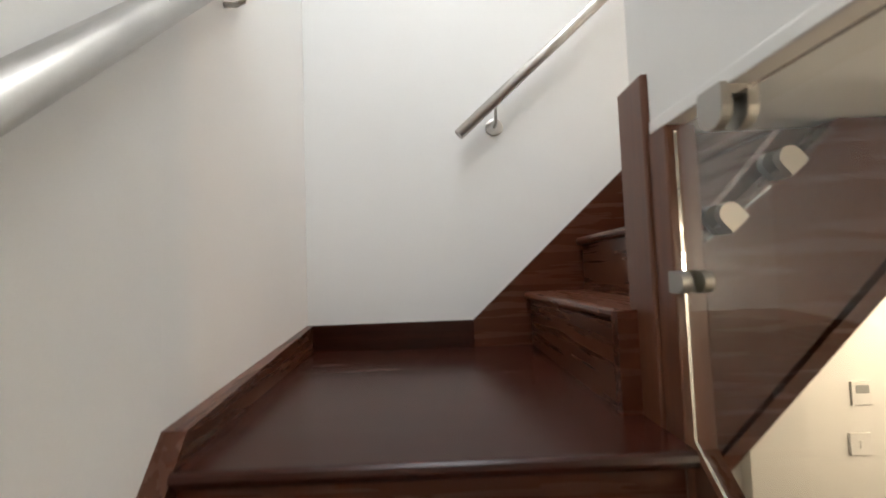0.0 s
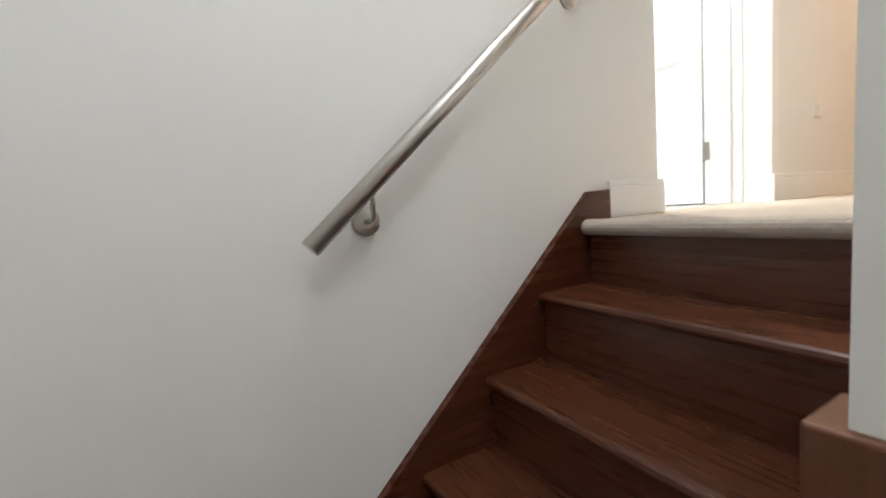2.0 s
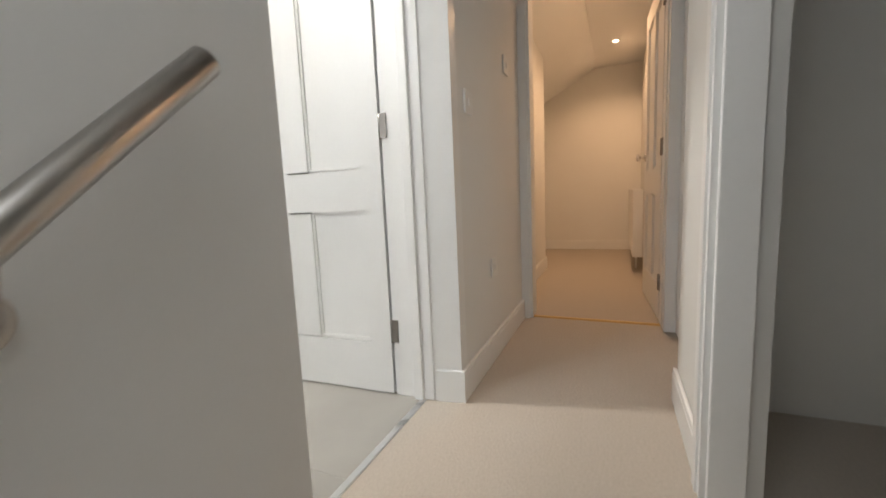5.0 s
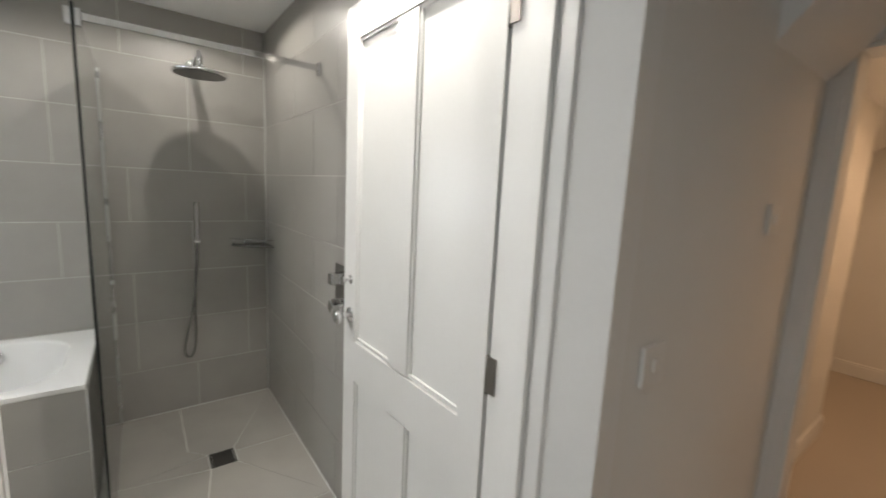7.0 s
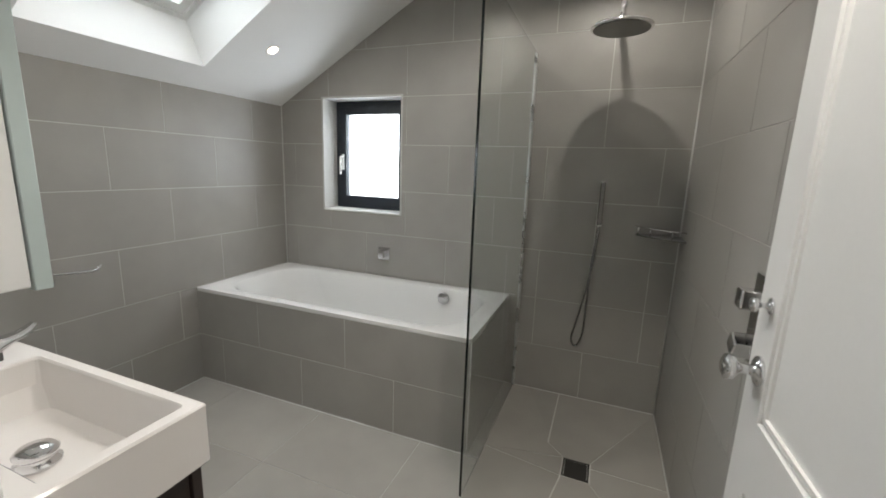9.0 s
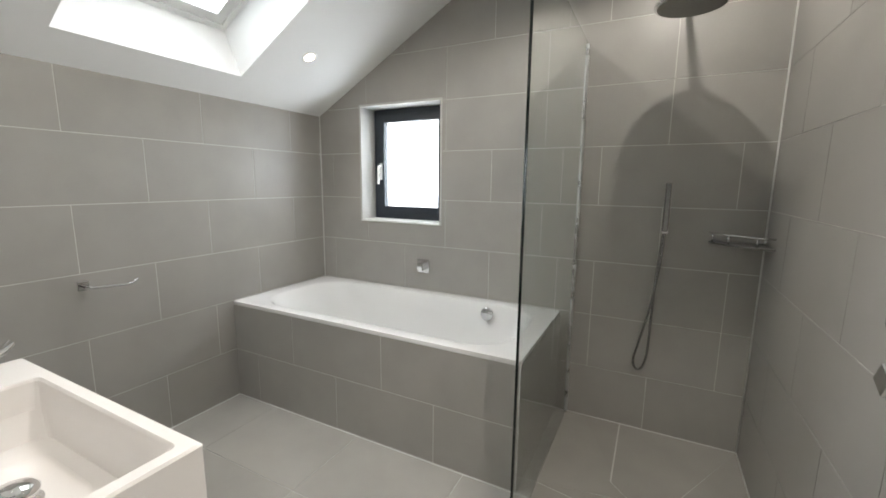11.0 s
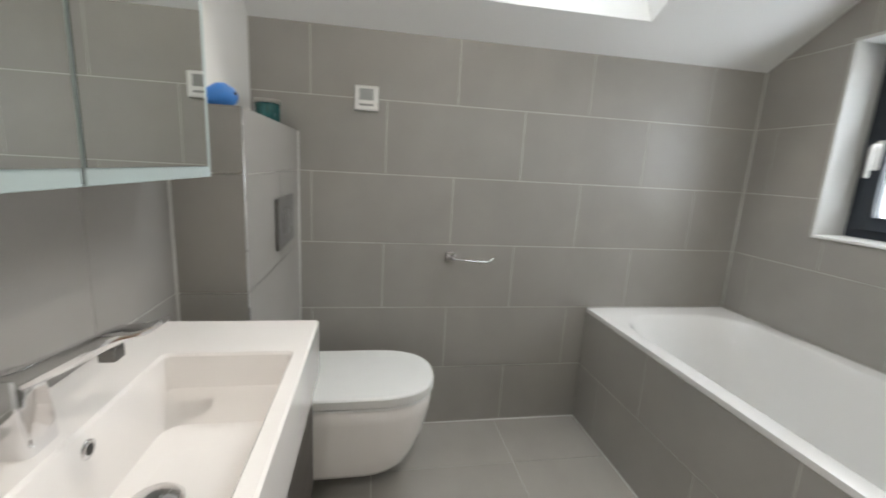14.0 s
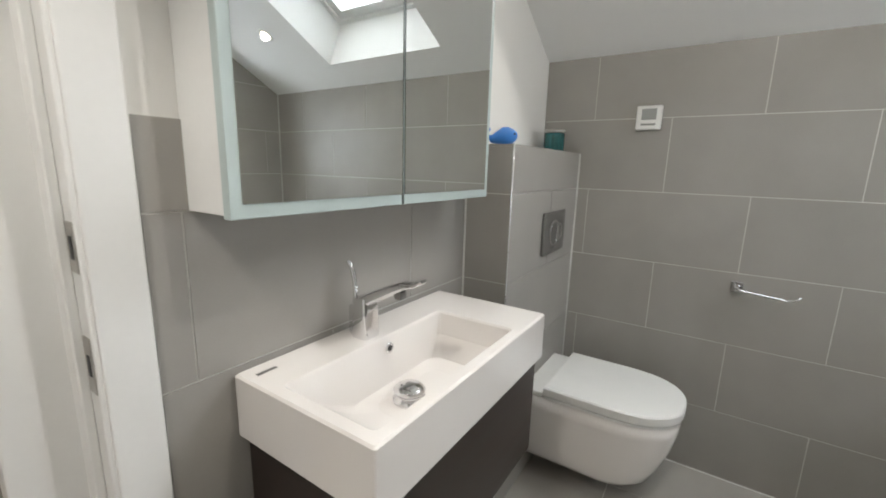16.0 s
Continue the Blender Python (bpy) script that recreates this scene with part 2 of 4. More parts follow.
wall_hall = wall_panel("wall_hall", (0, YH, 0), X, Z, NY, minus([(0, -1.0, 3.62, 2.4)], (1.790, -0.06, 2.575, 2.03)), 0.058, PAINT, "white painted hall wall with door reveal")
wall_hall_east = wall_panel("wall_hall_east", (0, YH2, 0), X, Z, NY, [(2.60, -0.06, 3.60, 2.4), (2.50, 2.03, 2.60, 2.4)], 0.0395, PAINT, "white painted hall wall past the bathroom door")


def tiles(wall, o, u, v, n, a0, a1, starts, holes=(), fn=None, rows=COURSES, width=0.58, material=None, gap=0.0030, top=9.0):
    for k, (z0, z1) in enumerate(zip(rows, rows[1:])):
        if z0 >= top:
            break
        s = starts[k % len(starts)]
        s -= math.ceil((s - a0) / width) * width
        while s < a1:
            r = (max(s, a0) + gap / 2, z0 + gap / 2, min(s + width, a1) - gap / 2, min(z1, top) - gap / 2)
            s += width
            if r[2] - r[0] < 0.012:
                continue
            some = [r]
            for hole in holes:
                some = minus(some, hole)
            bm = bmesh.new()
            for q in some:
                p = rect(*q)
                if fn:
                    p = clip(p, fn)
                if len(p) > 2:
                    slab(bm, p, o, u, v, n, GD)
            if len(bm.faces):
                part("tile", bm, material or TILE, wall)
            else:
                bm.free()


def gable(a, b):
    return EAVE + 0.004 + SLOPE * a - b


tiles(wall_west, (XL, 0, 0), Y, Z, X, 0.0, YW, (0.513, 0.80), top=EAVE + 0.06)
tiles(wall_north, (0, YW, 0), X, Z, NY, XL, XR, (0.40, 0.69, 0.11, 0.40, 0.69, 0.98), [WIN], gable, top=FLAT)
tiles(wall_east, (XR, 0, 0), Y, Z, NX, 0.02, YW, (1.05, 1.34), top=FLAT)
bed_s = wall_panel("tile_bed_south", (0, YV + GD - 0.0045, 0), X, Z, Y, [(0.70, 0, 1.624, 1.289)], GD - 0.0052, GROUT, "pale grout behind grey wall tiles")
tiles(wall_south, (0, YV + GD - 0.003, 0), X, Z, Y, 0.70, 1.625, (1.275, 1.569), top=1.29)

# floor: grey tiles in the room, cut in falls round the drain in the shower
bm = bmesh.new()
box(bm, XL, -0.06, -0.22, XR, YW, -GB)
floor = setting("floor", bm, GROUT, "grey floor tiles with pale grout joints", "floor")


def floor_tiles(x0, y0, x1, y1):
    bm = bmesh.new()
    slab(bm, rect(x0 + 0.0015, y0 + 0.0015, x1 - 0.0015, y1 - 0.0015), (0, 0, 0), X, Y, Z, GD)
    part("tile", bm, FTILE, floor)


SCX = 1.752   # glass screen
xs = [0.0, 0.30, 0.88, 1.46, SCX]
for y0, y1 in ((-0.05, 0.48), (0.48, 1.065), (1.065, 1.49)):
    for x0, x1 in zip(xs, xs[1:]):
        floor_tiles(x0, y0, x1, y1)
for x0, x1 in ((SCX, 2.04), (2.04, XR)):
    floor_tiles(x0, -0.05, x1, 0.52)
    floor_tiles(x0, 0.52, x1, 1.08)
D0, D1, E0, E1 = 2.115, 2.235, 1.53, 1.655   # drain
S0, S1 = (SCX, 1.08), (XR, YW)
mid = 2.035
for poly in (
    [(S0[0], S0[1]), (mid, S0[1]), (D0, E0), (S0[0], E0 + 0.06)],
    [(mid, S0[1]), (S1[0], S0[1]), (D1, E0), (D0, E0)],
    [(S1[0], S0[1]), (S1[0], E1 - 0.04), (D1, E1 - 0.03), (D1, E0)],
    [(S1[0], E1 - 0.04), (S1[0], S1[1]), (D1, E1), (D1, E1 - 0.03)],
    [(S1[0], S1[1]), (mid, S1[1]), (mid, E1 + 0.08), (D0, E1), (D1, E1)],
    [(mid, S1[1]), (S0[0] + 0.1, S1[1]), (mid, E1 + 0.14)],
    [(S0[0] + 0.1, S1[1]), (S0[0], S1[1]), (S0[0], E0 + 0.06), (D0, E1), (mid, E1 + 0.08), (mid, E1 + 0.14)],
    [(S0[0], E0 + 0.06), (D0, E0), (D0, E1)],
):
    cx = sum(p[0] for p in poly) / len(poly)
    cy = sum(p[1] for p in poly) / len(poly)
    small = [(p[0] + 0.0030 * (1 if cx > p[0] else -1), p[1] + 0.0030 * (1 if cy > p[1] else -1)) for p in poly]
    bm = bmesh.new()
    slab(bm, small, (0, 0, 0), X, Y, Z, GD)
    part("tile", bm, FTILE, floor)

# white sealant lines where walls meet
bm = bmesh.new()
for p, q in (((XL + 0.003, 0.17, 0), (XL + 0.003, YW, 0)), ((SCX, YW - 0.003, 0), (XR, YW - 0.003, 0)), ((XR - 0.003, 0.05, 0), (XR - 0.003, YW, 0)),
             ((XL + 0.003, YW - 0.003, 0.5), (XL + 0.003, YW - 0.003, EAVE)), ((XR - 0.003, YW - 0.003, 0), (XR - 0.003, YW - 0.003, FLAT)), ((XL + 0.002, 0.172, 0), (XL + 0.002, 0.172, 1.3)),
             ((0.702, 0.009, 0.3), (0.702, 0.009, 1.29)), ((0.01, 1.48, 0.001), (SCX, 1.48, 0.001))):
    tube(bm, [p, q], 0.0036, 6)
setting("sealant", bm, mat("sealant", (0.62, 0.62, 0.60), 0.5, var=0.04, bump=0), "pale sealant bead along tiled corners", "sealant")

# ceilings: the slope with the rooflight's shaft, and the flat part
SL = math.hypot(1, SLOPE)
su, sn = Vector((1, 0, SLOPE)) / SL, Vector((SLOPE, 0, -1)) / SL
bm = bmesh.new()
for r in minus([(-0.15, -0.1, XFOLD * SL, YW + 0.1)], (SKY[0] * SL, SKY[1], SKY[2] * SL, SKY[3])):
    slab(bm, rect(*r), (0, 0, EAVE), su, Y, sn, 0.03)
setting("ceiling_slope", bm, CEIL, "white painted sloping bathroom ceiling", "ceiling")
bm = bmesh.new()
box(bm, XFOLD, -0.1, FLAT, XR + 0.1, YW + 0.1, FLAT + 0.1)
setting("ceiling_bathroom", bm, CEIL, "white painted flat bathroom ceiling", "ceiling")
# the shaft: lower side level, upper side upright, as deep as the roof
bm = bmesh.new()
x0, y0, x1, y1 = SKY
z0, z1 = EAVE + SLOPE * x0, EAVE + SLOPE * x1
up = Vector((-SLOPE, 0, 1)) / SL * 0.20
A, B, C, D = [Vector(p) for p in ((x0, y0, z0), (x1, y0, z1), (x1, y1, z1), (x0, y1, z0))]
q = [bm.verts.new(p) for p in (A, B, C, D)]
inset = [Vector((0.06, 0.05, SLOPE * 0.06)), Vector((-0.05, 0.05, -SLOPE * 0.05)), Vector((-0.05, -0.05, -SLOPE * 0.05)), Vector((0.06, -0.05, SLOPE * 0.06))]
w = [bm.verts.new(p + up + i) for p, i in zip((A, B, C, D), inset)]
for k in range(4):
    j = (k + 1) % 4
    bm.faces.new((q[k], q[j], w[j], w[k]))
shaft = setting("rooflight_shaft", bm, CEIL, "white plastered shaft below the rooflight", "trim")
mod = shaft.modifiers.new("thick", "SOLIDIFY")
mod.thickness, mod.offset = 0.03, 1
# rooflight window
window_2 = thing("window_2", (x0, y0, z0 + 0.2), "white framed rooflight in the sloping ceiling", "window")
window_2["kind"] = "structure"
fr = [A + up + inset[0], B + up + inset[1], C + up + inset[2], D + up + inset[3]]
lenu = (fr[1] - fr[0]).length
lenv = fr[3].y - fr[0].y
for name, r0, dep, off, m_ in (("window_frame", [(-0.03, -0.03, lenu + 0.03, lenv + 0.03)], 0.05, 0.0, GLOSS), ("sash", [(0.02, 0.02, lenu - 0.02, lenv - 0.02)], 0.04, -0.012, GLOSS)):
    hole = (0.025, 0.025, lenu - 0.025, lenv - 0.025) if name == "window_frame" else (0.07, 0.07, lenu - 0.07, lenv - 0.07)
    bm = bmesh.new()
    for r in minus(r0, hole):
        slab(bm, rect(*r), fr[0] + sn * off, su, Y, sn, dep)
    part(name, bm, m_, window_2)
bm = bmesh.new()
slab(bm, rect(0.06, 0.06, lenu - 0.06, lenv - 0.06), fr[0] - sn * 0.03, su, Y, sn, 0.012)
pane = part("pane", bm, GLASS, window_2)
pane.visible_shadow = False
bm = bmesh.new()
tube(bm, [fr[1] + Vector((-0.03, 0.2, -0.005)), fr[2] + Vector((-0.03, -0.2, -0.005))], 0.008, 10)
part("handle", bm, ALU, window_2)

# gable window
window_1 = thing("window_1", (0.65, YW + 0.15, 1.0), "dark framed frosted window in a tiled reveal, closed", "window")
window_1["kind"] = "structure"
wx0, wz0, wx1, wz1 = WIN
YF = YW + 0.145
bm = bmesh.new()
e = 0.012
box(bm, wx0, YW - 0.004, wz0, wx0 + e, YF + 0.06, wz1)
box(bm, wx1 - e, YW - 0.004, wz0, wx1, YF + 0.06, wz1)
box(bm, wx0 + e, YW - 0.0035, wz1 - e, wx1 - e, YF + 0.06, wz1)
part("reveal_lining", bm, mat("reveal_grey", (0.52, 0.52, 0.50), 0.5, var=0.03, bump=0.02), window_1, "pale grey reveal lining")
bm = bmesh.new()
box(bm, wx0 + e, YW - 0.008, wz0, wx1 - e, YF + 0.06, wz0 + e, 0.002)
part("window_sill", bm, GLOSS, window_1)
ix0, iz0, ix1, iz1 = wx0 + e, wz0 + e, wx1 - e, wz1 - e
for name, t0, t1, y in (("window_frame", 0.0, 0.035, YF), ("sash", 0.035, 0.085, YF - 0.012)):
    bm = bmesh.new()
    for r in minus([(ix0 + t0, iz0 + t0, ix1 - t0, iz1 - t0)], (ix0 + t1, iz0 + t1, ix1 - t1, iz1 - t1)):
        box(bm, r[0], y, r[1], r[2], y + 0.06, r[3], 0.0015, 1)
    part(name, bm, FRAME, window_1)
bm = bmesh.new()
box(bm, ix0 + 0.08, YF + 0.015, iz0 + 0.08, ix1 - 0.08, YF + 0.027, iz1 - 0.08)
pane = part("pane", bm, FROSTPANE, window_1, "frosted pane")
pane.visible_shadow = False
bm = bmesh.new()
box(bm, ix0 + 0.052, YF - 0.022, 1.27, ix0 + 0.072, YF - 0.012, 1.38, 0.003)
tube(bm, [(ix0 + 0.062, YF - 0.02, 1.36), (ix0 + 0.062, YF - 0.045, 1.36), (ix0 + 0.062, YF - 0.05, 1.345), (ix0 + 0.062, YF - 0.05, 1.24)], 0.008, 10)
part("handle", bm, PLASTIC, window_1, "white lever handle")

# ---- stairwell and hall shell ----
R, G = 0.19, 0.199
NOSE = [0.794 + G * k for k in range(4)]       # nosings of the upper flight, the last one carpeted
LAND = -4 * R
NEWX, NEWY = 0.864, -0.98
SRY = -0.915                                     # wall on the open side of the upper flight
bm = bmesh.new()
box(bm, 0.0, -0.102, -2.6, 3.62, -0.0585, -0.06)
box(bm, 0.0, YH, -2.6, 3.0, -0.102, -1.0)
setting("wall_stairs_north", bm, PAINT, "white painted wall below the bathroom floor", "wall")
bm = bmesh.new()
box(bm, 1.56, YH - 0.05, -2.6, 1.775, YH - 0.0005, -0.9, 0.003, 1)
setting("wall_pier_lower", bm, PAINT, "white painted pier in the lower hall", "wall")
# wall over the balustrade
bm = bmesh.new()
box(bm, NEWX, -3.6, -0.24, NEWX + 0.10, NEWY - 0.0005, 2.4)
box(bm, NEWX, NEWY - 0.0005, -0.15, NEWX + 0.10, SRY, 2.4)
box(bm, NEWX + 0.10, NEWY - 0.002, -0.24, 1.57, SRY, 2.4)
box(bm, 1.57, NEWY - 0.002, 2.03, 2.05, SRY, 2.4)
setting("wall_balustrade", bm, PAINT, "white painted wall above the glass balustrade", "wall")
# hall floor carpet
bm = bmesh.new()
box(bm, NOSE[3] + 0.0405, SRY, -0.2, 3.645, YH, 0.0)
box(bm, NOSE[3] + 0.01, SRY, -0.026, NOSE[3] + 0.0405, YH, 0.0)
box(bm, 1.60, -1.8, -0.2, 3.645, SRY, 0.0)
box(bm, 1.793, YH, -0.05, 2.575, -0.07, 0.0)
carpet = setting("floor_hall", bm, CARPET, "beige looped carpet on the landing", "floor")
bm = bmesh.new()
ring = []
for k in range(9):
    a = radians(90 + 180 * k / 8)
    ring.append((NOSE[3] + 0.012 + 0.030 * math.cos(a) * 1.0, -0.020 + 0.024 * math.sin(a)))
slab(bm, ring, (0, YH - 0.012, 0), X, Z, Y, abs(SRY - YH) - 0.03)
part("stair_nosing", bm, CARPET, carpet, "rounded carpet nosing at the stair head")

# hall wall on the other side: a doorway, a pier and a recessed cupboard door; the end wall with the bedroom door
bm = bmesh.new()
for r in minus([(2.05, -0.2, 2.78, 2.4)], (2.05, -0.3, 2.28, 2.03)):
    slab(bm, rect(*r), (0, SRY, 0), X, Z, Y, 0.085 if r[0] < 2.2 else 0.05)
box(bm, 2.28, SRY - 0.115, -0.2, 2.78, SRY - 0.05, 2.4)
setting("wall_hall_south", bm, PAINT, "white painted hall wall with a doorway", "wall")
WDX = 3.62
bm = bmesh.new()
for r in minus([(-2.2, -0.2, 1.2, 2.6)], (-0.965, -0.3, -0.235, 1.90)):
    slab(bm, rect(*r), (WDX, 0, 0), Y, Z, NX, 0.12)
setting("wall_hall_end", bm, PAINT, "white painted wall with the bedroom doorway", "wall")
# openings cut out of view for the added stairwell and landing fills
bm = bmesh.new()
for r in minus(minus([(-0.2, -3.8, 3.62, YH + 0.06)], (0.15, -2.6, 0.75, -1.1)), (0.70, -0.85, 1.30, -0.25)):
    slab(bm, rect(*r), (0, 0, 2.40), X, Y, (0, 0, -1), 0.1)
setting("ceiling_hall", bm, CEIL, "white painted hall ceiling", "ceiling")
# sloped soffit of the hall end
bm = bmesh.new()
slab(bm, [(YH + 0.0, 1.74), (YH + 0.0, 2.4), (-0.70, 2.4)], (3.12, 0, 0), Y, Z, NX, 0.5)
setting("ceiling_hall_slope", bm, CEIL, "white painted sloping soffit at the hall end", "ceiling")
# the party wall leans in towards the lower flight
bm = bmesh.new()
slab(bm, [(-0.001, YH), (0.052, -1.03), (0.052, -3.6), (-0.001, -3.6)], (0, 0, 2.4), X, Y, Z, 5.0)
setting("wall_west_lining", bm, PAINT, "white painted plaster of the stairwell wall", "wall")
# closing walls of the stairwell, lower storey
bm = bmesh.new()
box(bm, -0.2, -3.8, -2.6, 4.6, -3.6, 2.5)
setting("wall_south_end", bm, PAINT, "white painted end wall of the stairwell", "wall")
bm = bmesh.new()
box(bm, -0.2, -3.8, -2.7, 4.6, 3.2, -2.6)
setting("floor_lower", bm, mat("lower_floor", (0.42, 0.38, 0.32), 0.6, var=0.08), "pale floor of the storey below", "floor")
bm = bmesh.new()
box(bm, 2.6, -3.6, -2.6, 2.7, 0.5, -0.24)
setting("wall_lower", bm, PAINT, "cream painted wall of the lower hall", "wall")
bm = bmesh.new()
box(bm, 1.3, -3.6, -0.26, 4.6, NEWY - 0.002, -0.2)
box(bm, NEWX + 0.10, -3.6, -0.24, 1.3, NEWY - 0.002, -0.2)
setting("ceiling_lower", bm, CEIL, "white painted ceiling of the lower hall", "ceiling")

# ---- bedroom beyond the hall ----
bm = bmesh.new()
box(bm, 3.66, -3.0, -0.2, 7.2, 1.3, -0.001)
setting("floor_bedroom", bm, CARPET, "beige carpet of the room beyond", "floor")
bm = bmesh.new()
box(bm, 6.72, -3.0, 0, 6.87, 1.3, 2.6)
setting("wall_bedroom_east", bm, PAINT, "cream painted end wall of the room beyond", "wall")
bm = bmesh.new()
box(bm, 3.74, -0.08, 0, 5.3, 0.1, 2.6)
box(bm, 5.2, 0.1, 0, 5.3, 0.9, 2.6)
box(bm, 5.3, 0.8, 0, 6.72, 0.9, 2.6)
setting("wall_bedroom_north", bm, PAINT, "cream painted knee wall of the room beyond", "wall")
bm = bmesh.new()
box(bm, 3.74, -1.1, 0, 6.72, -0.99, 2.6)
setting("wall_bedroom_south", bm, PAINT, "cream painted side wall of the room beyond", "wall")
bm = bmesh.new()
slab(bm, [(0.95, 1.42), (0.95, 2.7), (-1.2, 2.7), (-1.2, 2.20), (-0.48, 2.20)], (3.74, 0, 0), Y, Z, NX, 3.5)
setting("ceiling_bedroom", bm, CEIL, "cream sloping ceiling of the room beyond", "ceiling")

# small room behind the other doorway
bm = bmesh.new()
box(bm, 1.47, -1.9, -0.2, 1.57, NEWY - 0.002, 2.4)
box(bm, 1.56, -2.0, -0.2, 3.62, -1.9, 2.4)
box(bm, 2.78, -1.9, -0.2, 2.88, -1.06, 2.4)
setting("wall_side_room", bm, PAINT, "white painted walls of the side room", "wall")

# ---- stairs ----
stairs = thing("staircase", (0.8, -0.5, LAND), "dark stained timber staircase with a quarter landing", "staircase")
SY0, SY1 = YH - 0.004, SRY + 0.004


def tread(x0, y0, x1, y1, top, axis):
    """A board with a rounded nosing at its low end: axis x or y tells which way the flight climbs."""
    bm = bmesh.new()
    t = 0.026
    w = (x1 - x0) if axis == "x" else (y1 - y0)
    prof = [(w, 0), (w, -t), (0.010, -t)] + [(0.010 - 0.013 * math.sin(radians(a)) * 0.8, -t / 2 - t / 2 * math.cos(radians(a))) for a in (20, 50, 90, 130, 160)] + [(0.010, 0)]
    if axis == "x":
        slab(bm, [(x0 + a, b) for a, b in prof], (0, y1, top), X, Z, Y, y1 - y0)
    else:
        slab(bm, [(y0 + a, b) for a, b in prof], (x1, 0, top), Y, Z, X, x1 - x0)
    return bm


for k in range(3):
    z = LAND + R * (k + 1)
    bm = tread(NOSE[k], SRY + 0.005, NOSE[k + 1] + 0.03, YH - 0.02, z, "x")
    if k == 0:
        for v in bm.verts:
            v.co.x += 0.03 if v.co.y < -0.5 else 0.0
    part("tread", bm, WOODY, stairs)
for k in range(4):
    z = LAND + R * k
    bm = bmesh.new()
    box(bm, NOSE[k] + 0.022, SRY + 0.005, z, NOSE[k] + 0.04, YH - 0.02, z + R - 0.0265)
    part("riser", bm, WOODY, stairs)
LY = -1.075     # landing's front edge
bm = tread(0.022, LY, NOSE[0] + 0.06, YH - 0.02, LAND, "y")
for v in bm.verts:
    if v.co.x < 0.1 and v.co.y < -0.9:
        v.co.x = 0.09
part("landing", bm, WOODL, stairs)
LG = 0.215
for k in range(1, 9):
    z = LAND - R * k
    part("tread", tread(0.09, LY - LG * k, NEWX - 0.02, LY - LG * (k - 1) + 0.03, z, "y"), WOOD, stairs)
for k in range(0, 9):
    z = LAND - R * (k + 1)
    bm = bmesh.new()
    box(bm, 0.09, LY - LG * k + 0.022, z, NEWX - 0.02, LY - LG * k + 0.04, z + R - 0.0265)
    part("riser", bm, WOOD, stairs)


def stringer(poly, y, depth, n):
    bm = bmesh.new()
    slab(bm, poly, (0, y, 0), X, Z, n, depth)
    return bm


K = R / G
sk = LAND + 0.095
xk = 0.606
poly = [(xk, LAND - 0.1), (xk, sk), (1.418, 0.086), (1.508, 0.090), (1.515, -0.35), (0.95, LAND - 0.1)]
part("wall_string", stringer(poly, YH - 0.022, 0.022, NY), WOOD, stairs, "dark wall string with a bevelled top end")
poly2 = [(NEWX - 0.05, LAND - 0.1), (NEWX - 0.05, -0.572), (NEWX + 0.09, -0.56), (NEWX + 0.09, -0.45), (1.432, 0.06), (1.455, 0.088), (1.518, 0.084), (1.518, -0.30), (1.1, LAND + 0.05)]
part("outer_string", stringer(poly2, SRY - 0.002, 0.026, NY), WOOD, stairs)
# the outer string's face over the lower hall
poly3 = [(NEWX + 0.03, -0.86), (NEWX + 0.03, -0.50), (1.195, -0.243), (1.50, -0.243)]
part("outer_face", stringer(poly3, NEWY - 0.004, 0.05, NY), WOOD, stairs)
bm = bmesh.new()
slab(bm, [(NEWX + 0.03, -0.895), (NEWX + 0.03, -0.86), (1.52, -0.243), (1.56, -0.243)], (0, NEWY - 0.012, 0), X, Z, NY, 0.06)
part("string_moulding", bm, WOOD, stairs)
# skirtings of the landing, in the same shade-darkened wood
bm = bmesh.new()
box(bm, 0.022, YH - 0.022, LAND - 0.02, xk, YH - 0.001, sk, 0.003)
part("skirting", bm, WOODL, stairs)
bm = bmesh.new()
KY = -1.03
slab(bm, [(YH - 0.001, LAND - 0.02), (YH - 0.001, sk), (KY, -0.715), (-1.10, -0.81), (-3.2, -0.81 - 2.1 * 1.0), (-3.2, -2.6), (-3.1, -2.6), (KY - 0.15, LAND - 0.25)], (0.046, 0, 0), Y, Z, X, 0.045)
for v in bm.verts:
    if v.co.x > 0.03:
        v.co.x = 0.022 + min(0.07, max(0, -0.16 - v.co.y) * 0.08)
part("wall_string", bm, WOODY, stairs)
# newel
bm = bmesh.new()
box(bm, NEWX - 0.012, NEWY, -1.15, NEWX + 0.085, SRY + 0.030, -0.151, 0.004)
part("newel_post", bm, WOODZ, stairs, "square dark newel post with a pale top")
bm = bmesh.new()
box(bm, NEWX - 0.006, NEWY - 0.055, -1.1, NEWX + 0.05, NEWY - 0.001, -0.262, 0.003)
part("half_post", bm, WOODZ, stairs)
bm = bmesh.new()
box(bm, NEWX - 0.004, -3.5, -0.262, NEWX + 0.104, NEWY - 0.003, -0.2405, 0.002)
part("bulkhead_trim", bm, PAINT, stairs, "white painted trim under the wall's edge")
bm = bmesh.new()
slab(bm, [(NEWY - 0.04, LAND - 0.0), (NEWY - 0.04, LAND - 0.4), (-3.2, -2.6), (-3.2, LAND - (3.2 + NEWY) * R / LG)], (NEWX + 0.05, 0, 0), Y, Z, X, 0.045)
part("outer_string", bm, WOODY, stairs)

# glass balustrade of the lower flight: one pane between string and trim
gl = thing("glass_balustrade", (NEWX + 0.03, -1.6, -0.6), "clear glass balustrade pane held by steel clamps", "balustrade")
bm = bmesh.new()
